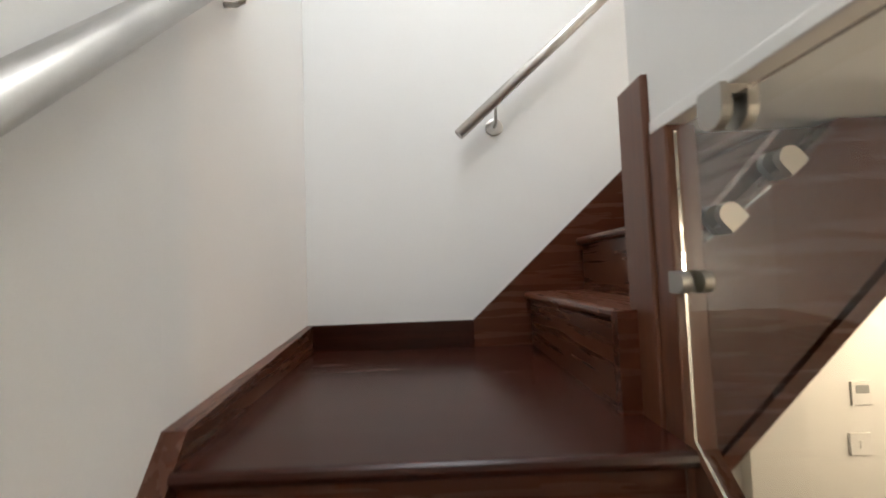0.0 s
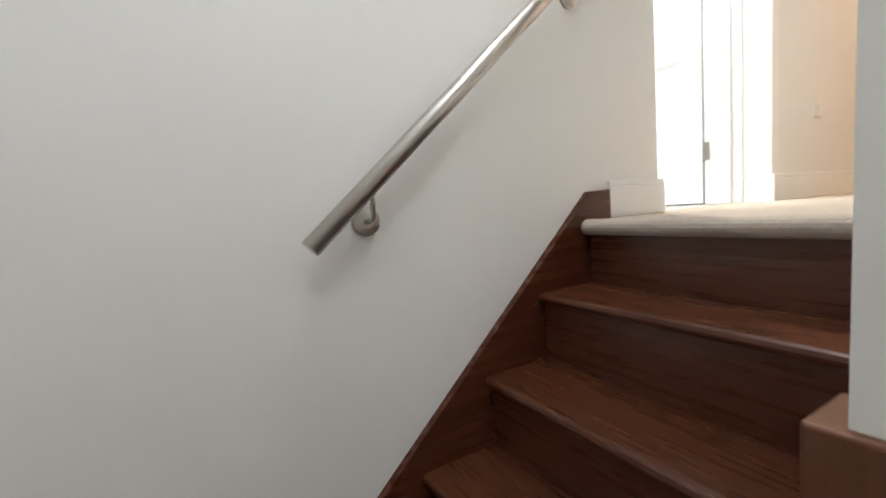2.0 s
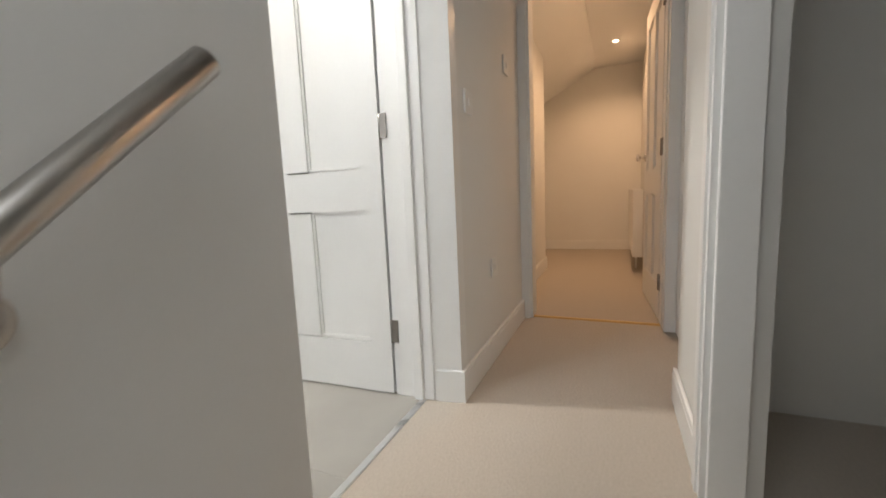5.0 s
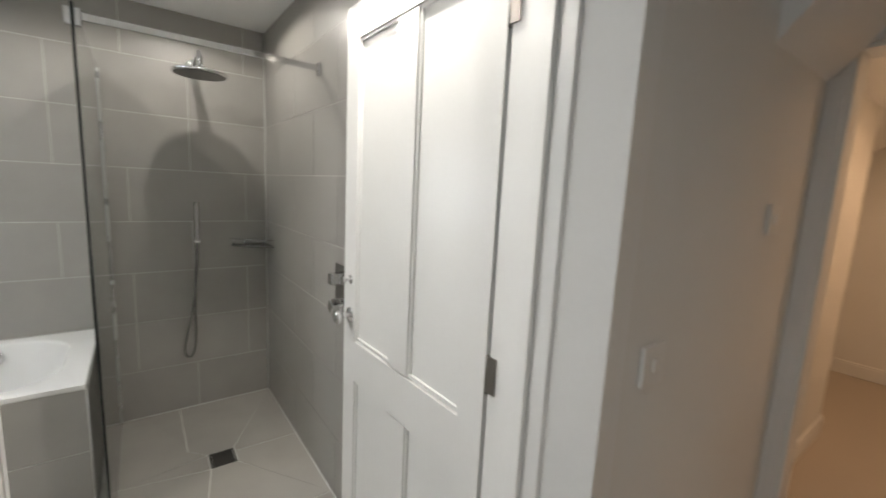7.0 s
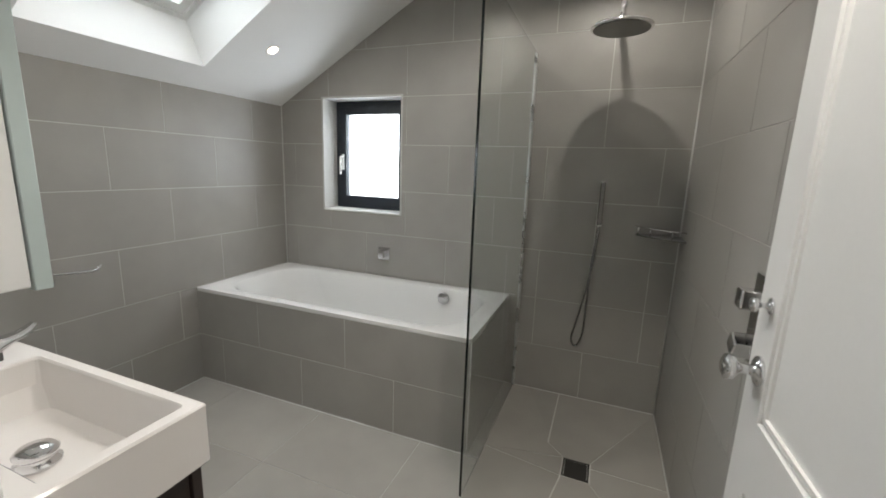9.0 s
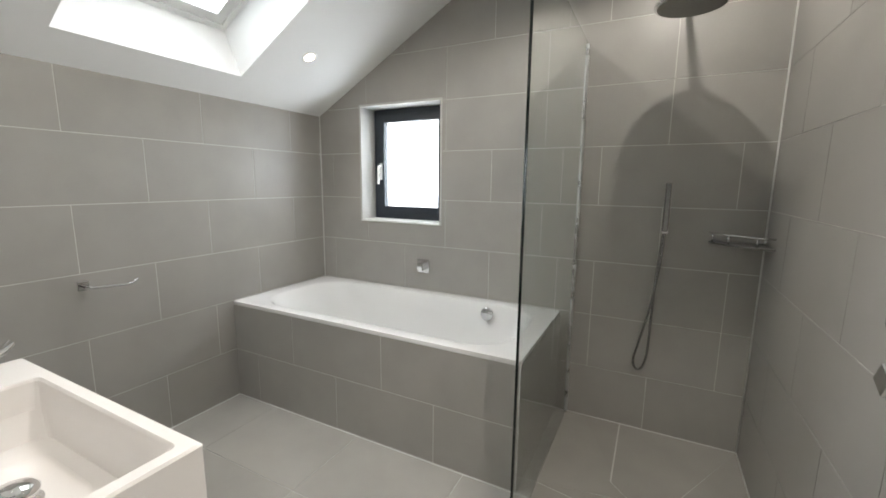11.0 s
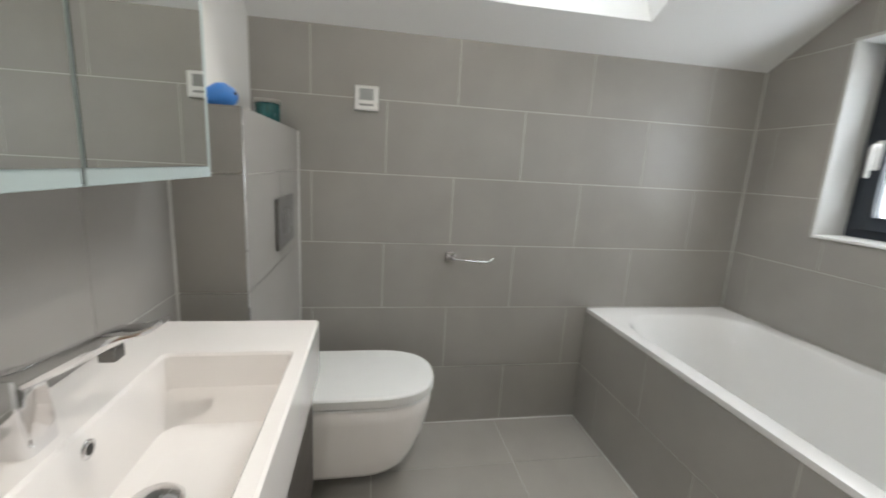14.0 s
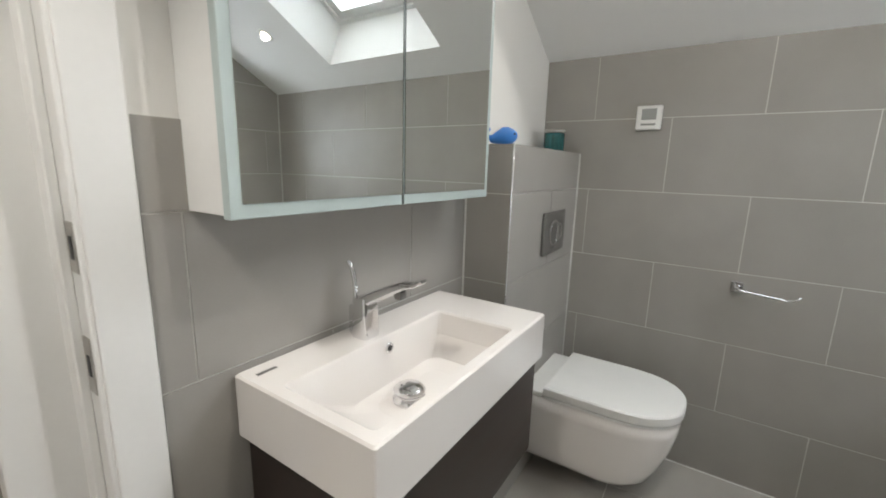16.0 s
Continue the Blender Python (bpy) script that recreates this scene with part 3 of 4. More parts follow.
slab(bm, [(NEWY - 0.058, LAND + 0.0), (NEWY - 0.058, -0.275), (-2.6, -0.275), (-2.6, -2.1)], (NEWX + 0.016, 0, 0), Y, Z, X, 0.010)
part("pane", bm, GLASS, gl)


def clamp(o, u, n, k=1.0):
    """A D-shaped clamp: u points from the fixing to the glass, n across the pane."""
    o, u, n = Vector(o), Vector(u).normalized(), Vector(n)
    v = n.cross(u)
    bm = bmesh.new()
    for s in (0.012, -0.027):
        outline = [(a * k, b * k) for a, b in [(0, -0.024), (0.028, -0.024)] + [(0.028 + 0.024 * math.cos(radians(a)), 0.024 * math.sin(radians(a))) for a in range(-75, 90, 15)] + [(0.028, 0.024), (0, 0.024)]]
        b = bmesh.new()
        slab(b, outline, o + n * (s + 0.015), u, v, n, 0.014)
        join(bm, b)
    b = bmesh.new()
    slab(b, rect(-0.004, -0.022 * k, 0.012, 0.022 * k), o + n * 0.02, u, v, n, 0.045)
    join(bm, b)
    return bm


part("clamp", clamp((NEWX + 0.011, -1.155, -0.262), (0, 0, -1), X), CLAMP, gl)
part("clamp", clamp((NEWX + 0.011, NEWY - 0.055, -0.515), (0, -1, 0), X, 0.72), CLAMP, gl)
part("clamp", clamp((NEWX + 0.011, -1.8, -0.262), (0, 0, -1), X), CLAMP, gl)
gl2 = thing("glass_infill", (1.0, NEWY - 0.02, -0.4), "triangular glass infill pane on the stair string", "balustrade")
bm = bmesh.new()
slab(bm, [(NEWX + 0.05, -0.262), (NEWX + 0.05, -0.475), (1.185, -0.262)], (0, NEWY - 0.018, 0), X, Z, NY, 0.010)
part("pane", bm, GLASS, gl2)
for x in (0.968, 1.072):
    part("clamp", clamp((x + 0.012, NEWY - 0.022, -0.50 + (x + 0.012 - NEWX - 0.03) * 0.857), (-0.65, 0, 0.76), NY, 0.8), CLAMP, gl2)


# handrails
def handrail(name, a, b, wall_dir, at, label, rad=0.0205):
    a, b, wdir = Vector(a), Vector(b), Vector(wall_dir)
    hr = thing(name, a, label, "handrail")
    d = (b - a).normalized()
    bm = bmesh.new()
    tube(bm, [a, a + d * 0.001, b - d * 0.001, b], [rad - 0.0015, rad, rad, rad - 0.0015], 28)
    part("rail", bm, STEEL, hr)
    for s in at:
        p = a + (b - a) * s
        foot = p + wdir * 0.062 + Vector((0, 0, -0.08 if abs(wdir.y) > 0.5 else -0.10))
        bm = bmesh.new()
        lathe(bm, foot + wdir * 0.004, -wdir, [(0, 0.032), (0.006, 0.033), (0.008, 0.030), (0.010, 0.012)], 28)
        tube(bm, [foot - wdir * 0.004, foot - wdir * 0.035, foot - wdir * 0.05 + Vector((0, 0, 0.006)), p + wdir * 0.008 + Vector((0, 0, -0.045)), p - Vector((0, 0, 0.02))], 0.006, 10)
        tube(bm, [p - Vector((0, 0, 0.0205)) - d * 0.022, p - Vector((0, 0, 0.0205)) + d * 0.022], 0.006, 8)
        part("bracket", bm, STEEL, hr)
    return hr


handrail("handrail", (0.575, -0.225, 0.004), (1.603, -0.225, 0.929), Y, (0.135, 0.78), "round brushed steel handrail on wall brackets")
handrail("handrail", (0.092, -3.0, -2.085), (0.092, -0.72, 0.306), NX, (0.3, 0.962), "round brushed steel handrail on wall brackets", 0.0245)
# ---- bathroom door ----


def door_leaf(th, w, h, hinge, angle, mid_rail=0.70, t=0.035):
    """A four-panel door about its hinge: leaf along +x from the hinge when angle is 0; parts in place."""
    m = Matrix.Translation(hinge) @ Matrix.Rotation(radians(angle), 4, "Z")
    st, tr, mr, br, mu = 0.088, 0.115, 0.155, 0.20, 0.105
    bm = bmesh.new()
    for r in ((0, 0, st, h), (w - st, 0, w, h), (st, 0, w - st, br), (st, h - tr, w - st, h), (st, mid_rail, w - st, mid_rail + mr),
              (w / 2 - mu / 2, br, w / 2 + mu / 2, mid_rail), (w / 2 - mu / 2, mid_rail + mr, w / 2 + mu / 2, h - tr)):
        box(bm, r[0], -t, r[1] + 0.006, r[2], 0, r[3])
    bm.transform(m)
    leaf = part("leaf", bm, GLOSS, th, "white painted stiles and rails")
    for x0, x1 in ((st, w / 2 - mu / 2), (w / 2 + mu / 2, w - st)):
        for z0, z1 in ((br, mid_rail), (mid_rail + mr, h - tr)):
            bm = bmesh.new()
            box(bm, x0 - 0.002, -t + 0.012, z0 - 0.002, x1 + 0.002, -0.012, z1 + 0.008)
            for y in (-0.012, -t + 0.012):
                s = 1 if y > -t / 2 else -1
                e_ = 0.010
                for a, b, c, d in ((x0, z0 + 0.006, x1, z0 + 0.006 + e_), (x0, z1 + 0.006 - e_, x1, z1 + 0.006), (x0, z0 + 0.006, x0 + e_, z1 + 0.006), (x1 - e_, z0 + 0.006, x1, z1 + 0.006)):
                    box(bm, a, min(y, y + s * 0.006), b, c, max(y, y + s * 0.006), d)
            bm.transform(m)
            part("panel", bm, GLOSS, th)
    return m, leaf


def knob(m, x, z, side, th, y0, name="door_knob", k=1.0):
    bm = bmesh.new()
    lathe(bm, (x, y0, z), (0, side, 0), [(a * k, r * k) for a, r in ((0, 0.029), (0.004, 0.029), (0.007, 0.024), (0.010, 0.012), (0.020, 0.009), (0.032, 0.010), (0.038, 0.016), (0.044, 0.024), (0.052, 0.027), (0.058, 0.024), (0.062, 0.014), (0.063, 0.002))], 28)
    bm.transform(m)
    return part(name, bm, CHROME, th, "polished chrome knob")


HB = (2.503, 0.066, 0)
door_1 = thing("door_1", HB, "white four-panel bathroom door, open inwards", "door")
door_1["kind"] = "structure"
m, leaf = door_leaf(door_1, 0.748, 1.985, HB, 91.4)
# in the leaf's axes +y faces the bathroom wall behind it when open; -y shows
knob(m, 0.695, 0.945, 1, door_1, 0.0)
knob(m, 0.695, 1.075, 1, door_1, 0.0, "latch_turn", 0.55)
for z in (0.25, 1.0, 1.78):
    bm = bmesh.new()
    tube(bm, [(HB[0] + 0.004, HB[1] - 0.004, z - 0.045), (HB[0] + 0.004, HB[1] - 0.004, z + 0.045)], 0.006, 10)
    box(bm, HB[0] - 0.001, HB[1] - 0.032, z - 0.04, HB[0] + 0.0025, HB[1] - 0.003, z + 0.045)
    part("hinge", bm, HINGE, door_1)


def lining(th, name, x0, x1, y0, y1, top, mat_=None):
    """Jambs and head of an opening that runs along x, as three boards."""
    mat_ = mat_ or GLOSS
    for a, b, c in ((x0 - 0.028, x0, 0.008), (x1, x1 + 0.028, y1)):
        bm = bmesh.new()
        box(bm, a, y0, 0, b, c, top, 0.002, 1)
        part("jamb", bm, mat_, th)
    bm = bmesh.new()
    box(bm, x0 - 0.028, y0, top, x1 + 0.028, y1, top + 0.028, 0.002, 1)
    part("head", bm, mat_, th)


lining(door_1, "jamb", DX0, DX1, -0.101, 0.058, 2.0)
for a, b in ((DX0, DX0 + 0.013), (DX1 - 0.013, DX1)):
    bm = bmesh.new()
    box(bm, a, -0.06, 0, b, -0.025, 2.0, 0.002, 1)
    part("door_stop", bm, GLOSS, door_1)


def architrave(th, x0, z0, x1, z1, y, s, w=0.075):
    """A moulded board upright from z0 to z1 between x0 and x1, standing out from y by s."""
    bm = bmesh.new()
    box(bm, x0, min(y, y + s * 0.014), z0, x1, max(y, y + s * 0.014), z1, 0.003, 2)
    q = (x1 - x0) * 0.62
    box(bm, x0 + (x1 - x0) * 0.19, min(y, y + s * 0.019), z0, x0 + (x1 - x0) * 0.19 + q, max(y, y + s * 0.019), z1 - 0.004, 0.003, 2)
    return part("architrave", bm, GLOSS, th)


bm = bmesh.new()
box(bm, 1.626, 0.001, 0, DX0 - 0.006, 0.014, 2.06, 0.003, 2)
part("architrave", bm, GLOSS, door_1)
bm = bmesh.new()
box(bm, 1.626, 0.001, 2.06, XR, 0.014, 2.14, 0.003, 2)
part("architrave", bm, GLOSS, door_1)
for z, h in ((1.11, 0.07), (0.94, 0.085)):
    bm = bmesh.new()
    box(bm, DX0 - 0.001, -0.024, z - h / 2, DX0 + 0.0018, 0.004, z + h / 2, 0.001, 1)
    strike = part("strike_plate", bm, STEEL, door_1, "steel strike plate in the jamb")
    # solid black plate that stands for the dark inside the keep
    bm = bmesh.new()
    box(bm, DX0 + 0.0016, -0.015, z - 0.016, DX0 + 0.0024, -0.003, z + 0.016)
    part("keep_hole", bm, BLACK, strike)
for a, b in ((DX0 - 0.0, 1.791),):
    bm = bmesh.new()
    box(bm, a, -0.118, 0, b, -0.1012, 2.03, 0.003, 1)
    part("frame_face", bm, GLOSS, door_1)

bm = bmesh.new()
slab(bm, [(DX1 + 0.004, -0.078), (2.538, YH2 - 0.001), (2.60, YH2 - 0.001), (2.60, -0.078)], (0, 0, 2.03), X, Y, Z, 2.03)
part("reveal", bm, GLOSS, door_1, "white painted plaster reveal")
bm = bmesh.new()
slab(bm, [(DX1 + 0.012, -0.11), (DX1 + 0.0, -0.11), (2.524, YH2 - 0.016), (2.538, YH2 - 0.016), (2.538, YH2 - 0.002)], (0, 0, 0.118), X, Y, Z, 0.118)
part("reveal_skirting", bm, GLOSS, door_1)

# ---- bath ----


def rrect(x0, y0, x1, y1, r, n=6):
    """A rounded rectangle, anticlockwise."""
    pts = []
    for cx, cy, a0 in ((x1 - r, y1 - r, 0), (x0 + r, y1 - r, 90), (x0 + r, y0 + r, 180), (x1 - r, y0 + r, 270)):
        for k in range(n + 1):
            a = radians(a0 + 90 * k / n)
            pts.append((cx + r * math.cos(a), cy + r * math.sin(a)))
    return pts


def sharpen(bm, deg=27):
    """Keep the creases of a lofted body crisp."""
    bm.normal_update()
    for e in bm.edges:
        if len(e.link_faces) == 2 and e.calc_face_angle() > radians(deg):
            e.smooth = False


def loft(bm, rings, close=True):
    vs = [[bm.verts.new(p) for p in ring] for ring in rings]
    n = len(vs[0])
    for a, b in zip(vs, vs[1:]):
        for k in range(n):
            bm.faces.new((a[k], a[(k + 1) % n], b[(k + 1) % n], b[k])).smooth = True
    if close:
        bm.faces.new(vs[-1])
    return vs


BX1, BY0, BZ = 1.688, 1.486, 0.573
bath = thing("bath", (0.85, 1.83, 0), "white acrylic bath built in behind grey tiled panels", "bath")
bm = bmesh.new()
rings = []
o_ = rrect(0.004, BY0 - 0.006, BX1, YW - 0.002, 0.006)
rings.append([(x, y, BZ - 0.018) for x, y in o_])
rings.append([(x, y, BZ) for x, y in o_])
for ins, z, r in ((0.052, BZ + 0.0005, 0.20), (0.060, BZ - 0.003, 0.20), (0.066, BZ - 0.012, 0.20), (0.085, BZ - 0.10, 0.19), (0.11, BZ - 0.25, 0.17), (0.14, BZ - 0.36, 0.15), (0.20, BZ - 0.405, 0.12)):
    slope_ = max(0, (BZ - z)) * 0.55
    rings.append([(x, y, z) for x, y in rrect(0.004 + ins + 0.04 + slope_, BY0 + ins, BX1 - ins - 0.03, YW - ins - 0.005, r)])
loft(bm, rings)
sharpen(bm)
part("tub", bm, ACRYLIC, bath)
bm = bmesh.new()
box(bm, 0.0, BY0 - 0.0035, 0, BX1 - 0.002, BY0 + 0.03, BZ - 0.0185)
box(bm, BX1 - 0.03, BY0 + 0.03, 0, BX1 - 0.002, YW, BZ - 0.0185)
panel = part("panel", bm, GROUT, bath, "grout bed of the tiled bath panel")
for z0, z1, js in ((0.0, 0.285, (0.0, 0.18, 0.75, 1.31, BX1)), (0.285, BZ - 0.02, (0.0, 0.46, 1.03, BX1))):
    for a, b in zip(js, js[1:]):
        bm = bmesh.new()
        slab(bm, rect(a + 0.0019, z0 + 0.0019, b - 0.0019, z1 - 0.0019), (0, BY0 - 0.005, 0), X, Z, NY, 0.008)
        part("tile", bm, TILE, panel)
    for a, b in ((BY0 - 0.004, 1.83), (1.83, YW)):
        bm = bmesh.new()
        slab(bm, rect(a + 0.0019, z0 + 0.0019, b - 0.0019, z1 - 0.0019), (BX1 + 0.004, 0, 0), Y, Z, X, 0.006)
        part("tile", bm, TILE, panel)
bm = bmesh.new()
lathe(bm, (1.305, YW - 0.090, BZ - 0.058), (0, -1, 0.2), [(0, 0.036), (0.010, 0.038), (0.014, 0.036), (0.0155, 0.030), (0.0158, 0.004)], 32)
part("overflow_control", bm, CHROME, bath, "round chrome overflow control")
bm = bmesh.new()
tube(bm, [(BX1 + 0.0005, BY0 - 0.0035, 0.0), (BX1 + 0.0005, BY0 - 0.0035, BZ - 0.019)], 0.0022, 8)
part("corner_trim", bm, GLOSS, bath, "thin white corner trim")

bath_spout = thing("bath_control", (0.83, YW, 0.73), "square chrome bath control on the tiled wall", "tap")
bm = bmesh.new()
box(bm, 0.79, YW - 0.012, 0.69, 0.875, YW, 0.775, 0.003)
part("plate", bm, CHROME, bath_spout)
bm = bmesh.new()
box(bm, 0.815, YW - 0.06, 0.71, 0.855, YW - 0.011, 0.755, 0.004)
part("handle", bm, CHROME, bath_spout)

# ---- shower ----
screen = thing("shower_screen", (SCX, 1.6, 0), "clear glass shower screen with a chrome wall channel", "shower screen")
SY = 1.235
bm = bmesh.new()
box(bm, SCX - 0.004, SY, 0.004, SCX + 0.004, YW - 0.012, 1.93)
part("pane", bm, GLASS, screen)
bm = bmesh.new()
box(bm, SCX - 0.0045, SY - 0.003, 0.004, SCX + 0.0045, SY - 0.0003, 1.93)
part("edge", bm, mat("dark_glass_edge", (0.004, 0.008, 0.007), 0.15, var=0.05, bump=0), screen, "dark green glass edge")
bm = bmesh.new()
box(bm, SCX - 0.011, YW - 0.028, 0, SCX + 0.011, YW - 0.0005, 1.925, 0.002)
part("wall_channel", bm, ALU, screen)
bm = bmesh.new()
box(bm, SCX - 0.02, SY + 0.015, 1.885, XR - 0.002, SY + 0.031, 1.908, 0.002)
part("support_bar", bm, CHROME, screen)
for x0, x1 in ((SCX - 0.022, SCX + 0.022), (XR - 0.012, XR - 0.0005)):
    bm = bmesh.new()
    box(bm, x0, SY + 0.008, 1.865, x1, SY + 0.038, 1.918, 0.003)
    part("bar_clamp", bm, CHROME, screen)

head = thing("rain_shower", (2.28, YW, 2.1), "round chrome rain shower head on a wall arm", "shower head")
HX, HY, HZ = 2.165, 1.858, 1.915
bm = bmesh.new()
lathe(bm, (HX, HY, HZ - 0.012), Z, [(0, 0.120), (0.004, 0.124), (0.010, 0.124), (0.018, 0.108), (0.026, 0.05), (0.034, 0.02), (0.05, 0.014)], 40)
part("head_plate", bm, CHROME, head)
bm = bmesh.new()
lathe(bm, (HX, HY, HZ - 0.0135), Z, [(0, 0.113), (0.0012, 0.113)], 40)
part("nozzle_plate", bm, GREYP, head, "dark nozzle plate")
bm = bmesh.new()
tube(bm, [(HX, HY, HZ + 0.03), (HX, HY, HZ + 0.075), (HX, HY + 0.02, HZ + 0.10), (HX, HY + 0.05, HZ + 0.105), (HX, YW - 0.002, HZ + 0.105)], 0.012, 14)
lathe(bm, (HX, YW - 0.001, HZ + 0.105), NY, [(0, 0.03), (0.006, 0.03), (0.008, 0.014)], 24)
part("arm", bm, CHROME, head)

hand = thing("hand_shower", (2.16, YW, 1.1), "slim chrome hand shower with a metal hose", "hand shower")
bm = bmesh.new()
box(bm, 2.145, YW - 0.062, 1.04, 2.169, YW - 0.044, 1.265, 0.004)
part("handset", bm, SHOWER, hand)
bm = bmesh.new()
box(bm, 2.142, YW - 0.06, 1.03, 2.172, YW - 0.0005, 1.06, 0.003)
part("holder", bm, CHROME, hand)
bm = bmesh.new()
pts = [(2.157, YW - 0.053, 1.04), (2.155, YW - 0.052, 0.95), (2.142, YW - 0.048, 0.80), (2.118, YW - 0.045, 0.62), (2.088, YW - 0.042, 0.47), (2.073, YW - 0.04, 0.39), (2.083, YW - 0.04, 0.345), (2.107, YW - 0.04, 0.345), (2.127, YW - 0.036, 0.40), (2.133, YW - 0.033, 0.48), (2.135, YW - 0.03, 0.62), (2.139, YW - 0.024, 0.80), (2.15, YW - 0.015, 0.98), (2.157, YW - 0.012, 1.03)]


def smooth(pts, n=6):
    out = []
    P = [Vector(p) for p in pts]
    for i in range(len(P) - 1):
        a, b, c, d = P[max(i - 1, 0)], P[i], P[i + 1], P[min(i + 2, len(P) - 1)]
        for k in range(n):
            t = k / n
            out.append(0.5 * ((2 * b) + (c - a) * t + (2 * a - 5 * b + 4 * c - d) * t * t + (3 * b - a - 3 * c + d) * t ** 3))
    return out + [P[-1]]


tube(bm, smooth(pts), 0.0055, 10)
part("hose", bm, SHOWER, hand)

shelf = thing("corner_shelf", (2.44, YW, 1.0), "small chrome and dark glass corner shelf in the shower", "shelf")
bm = bmesh.new()
slab(bm, [(0, 0), (0.21, 0), (0.205, 0.03), (0.15, 0.10), (0.06, 0.165), (0, 0.18)], (XR - 0.001, YW - 0.001, 1.005), NX, NY, Z, 0.008)
part("shelf_plate", bm, GREYP, shelf, "dark grey shelf plate")
bm = bmesh.new()
tube(bm, [(XR - 0.21, YW - 0.01, 1.045), (XR - 0.20, YW - 0.035, 1.045), (XR - 0.15, YW - 0.10, 1.045), (XR - 0.06, YW - 0.165, 1.045), (XR - 0.003, YW - 0.178, 1.045)], 0.004, 8)
for p in ((XR - 0.20, YW - 0.03), (XR - 0.15, YW - 0.098), (XR - 0.06, YW - 0.162)):
    tube(bm, [(*p, 1.005), (*p, 1.045)], 0.004, 8)
part("guard_rail", bm, CHROME, shelf)

valve = thing("shower_valve", (XR, 0.98, 0.97), "square chrome shower valve on the tiled wall", "shower valve")
bm = bmesh.new()
box(bm, XR - 0.010, 0.915, 0.865, XR - 0.0005, 1.045, 1.085, 0.003)
part("plate", bm, CHROME, valve)
for z, a in ((0.915, 30), (1.03, 0)):
    bm = bmesh.new()
    box(bm, XR - 0.058, -0.023, -0.023, XR - 0.009, 0.023, 0.023, 0.005)
    bm.transform(Matrix.Translation((0, 0.98, z)) @ Matrix.Rotation(radians(a), 4, "X"))
    part("handle", bm, CHROME, valve)

drain = thing("floor_drain", (2.175, 1.59, 0), "square dark steel floor drain in the shower", "drain")
bm = bmesh.new()
for r in minus([(D0 + 0.002, E0 + 0.002, D1 - 0.002, E1 - 0.002)], (D0 + 0.01, E0 + 0.01, D1 - 0.01, E1 - 0.01)):
    slab(bm, rect(*r), (0, 0, 0.001), X, Y, Z, 0.01)
part("frame", bm, DRAIN, drain)
bm = bmesh.new()
slab(bm, rect(D0 + 0.012, E0 + 0.012, D1 - 0.012, E1 - 0.012), (0, 0, -0.001), X, Y, Z, 0.008)
part("grate", bm, DRAIN, drain)

# ---- vanity ----
VX0, VX1, VY, VZ = 0.853, 1.512, 0.356, 0.852
basin = thing("washbasin", (1.18, 0.18, VZ), "white rectangular ceramic washbasin on a wall unit", "washbasin")
bm = bmesh.new()
o_ = rrect(VX0, 0.012, VX1, VY, 0.006, 3)


def ringz(pts, z):
    return [(x, y, z) for x, y in pts]


ix = (1.005, 0.115, VX1 - 0.026, VY - 0.024)
rings = [ringz(rrect(VX0 + 0.004, 0.012, VX1 - 0.004, VY - 0.004, 0.006, 3), VZ - 0.126), ringz(o_, VZ - 0.121), ringz(o_, VZ - 0.004), ringz(rrect(VX0 + 0.004, 0.016, VX1 - 0.004, VY - 0.004, 0.005, 3), VZ)]
rings += [ringz(rrect(*ix, 0.012, 3), VZ), ringz(rrect(ix[0] + 0.004, ix[1] + 0.004, ix[2] - 0.004, ix[3] - 0.004, 0.012, 3), VZ - 0.005),
          ringz(rrect(ix[0] + 0.012, ix[1] + 0.008, ix[2] - 0.05, ix[3] - 0.008, 0.02, 3), VZ - 0.06),
          ringz(rrect(ix[0] + 0.05, ix[1] + 0.02, ix[2] - 0.13, ix[3] - 0.016, 0.03, 3), VZ - 0.106), ringz(rrect(ix[0] + 0.10, ix[1] + 0.05, ix[2] - 0.17, ix[3] - 0.04, 0.03, 3), VZ - 0.112)]
loft(bm, rings)
sharpen(bm)
part("bowl", bm, CERAMIC, basin)
DRX, DRY = 1.248, 0.208
bm = bmesh.new()
lathe(bm, (DRX, DRY, VZ - 0.1115), Z, [(0, 0.035), (0.006, 0.036), (0.010, 0.026), (0.018, 0.024), (0.022, 0.033), (0.027, 0.034), (0.034, 0.027), (0.038, 0.008)], 32)
part("waste_plug", bm, CHROME, basin, "domed chrome waste")
bm = bmesh.new()
lathe(bm, (1.212, 0.1195, VZ - 0.030), Y, [(0, 0.0125), (0.003, 0.0125), (0.0035, 0.008), (0.0036, 0.0078)], 24)
part("overflow_ring", bm, CHROME, basin)
# thin black disc in the ring, painted dark in place of a cut opening
bm = bmesh.new()
lathe(bm, (1.212, 0.1228, VZ - 0.030), Y, [(0, 0.0075), (0.0006, 0.0075)], 20)
part("overflow_hole", bm, BLACK, basin)
bm = bmesh.new()
box(bm, VX1 - 0.062, 0.045, VZ - 0.0006, VX1 - 0.022, 0.053, VZ + 0.0006)
part("mark", bm, GREYP, basin, "small grey maker's mark bar")

unit = thing("vanity_unit", (1.18, 0.18, 0.33), "dark wenge wall-hung vanity unit below the basin", "cabinet")
bm = bmesh.new()
box(bm, VX0 + 0.02, 0.012, 0.456, VX1 - 0.02, VY - 0.035, VZ - 0.1265, 0.002)
part("body", bm, DARKOAK, unit)
bm = bmesh.new()
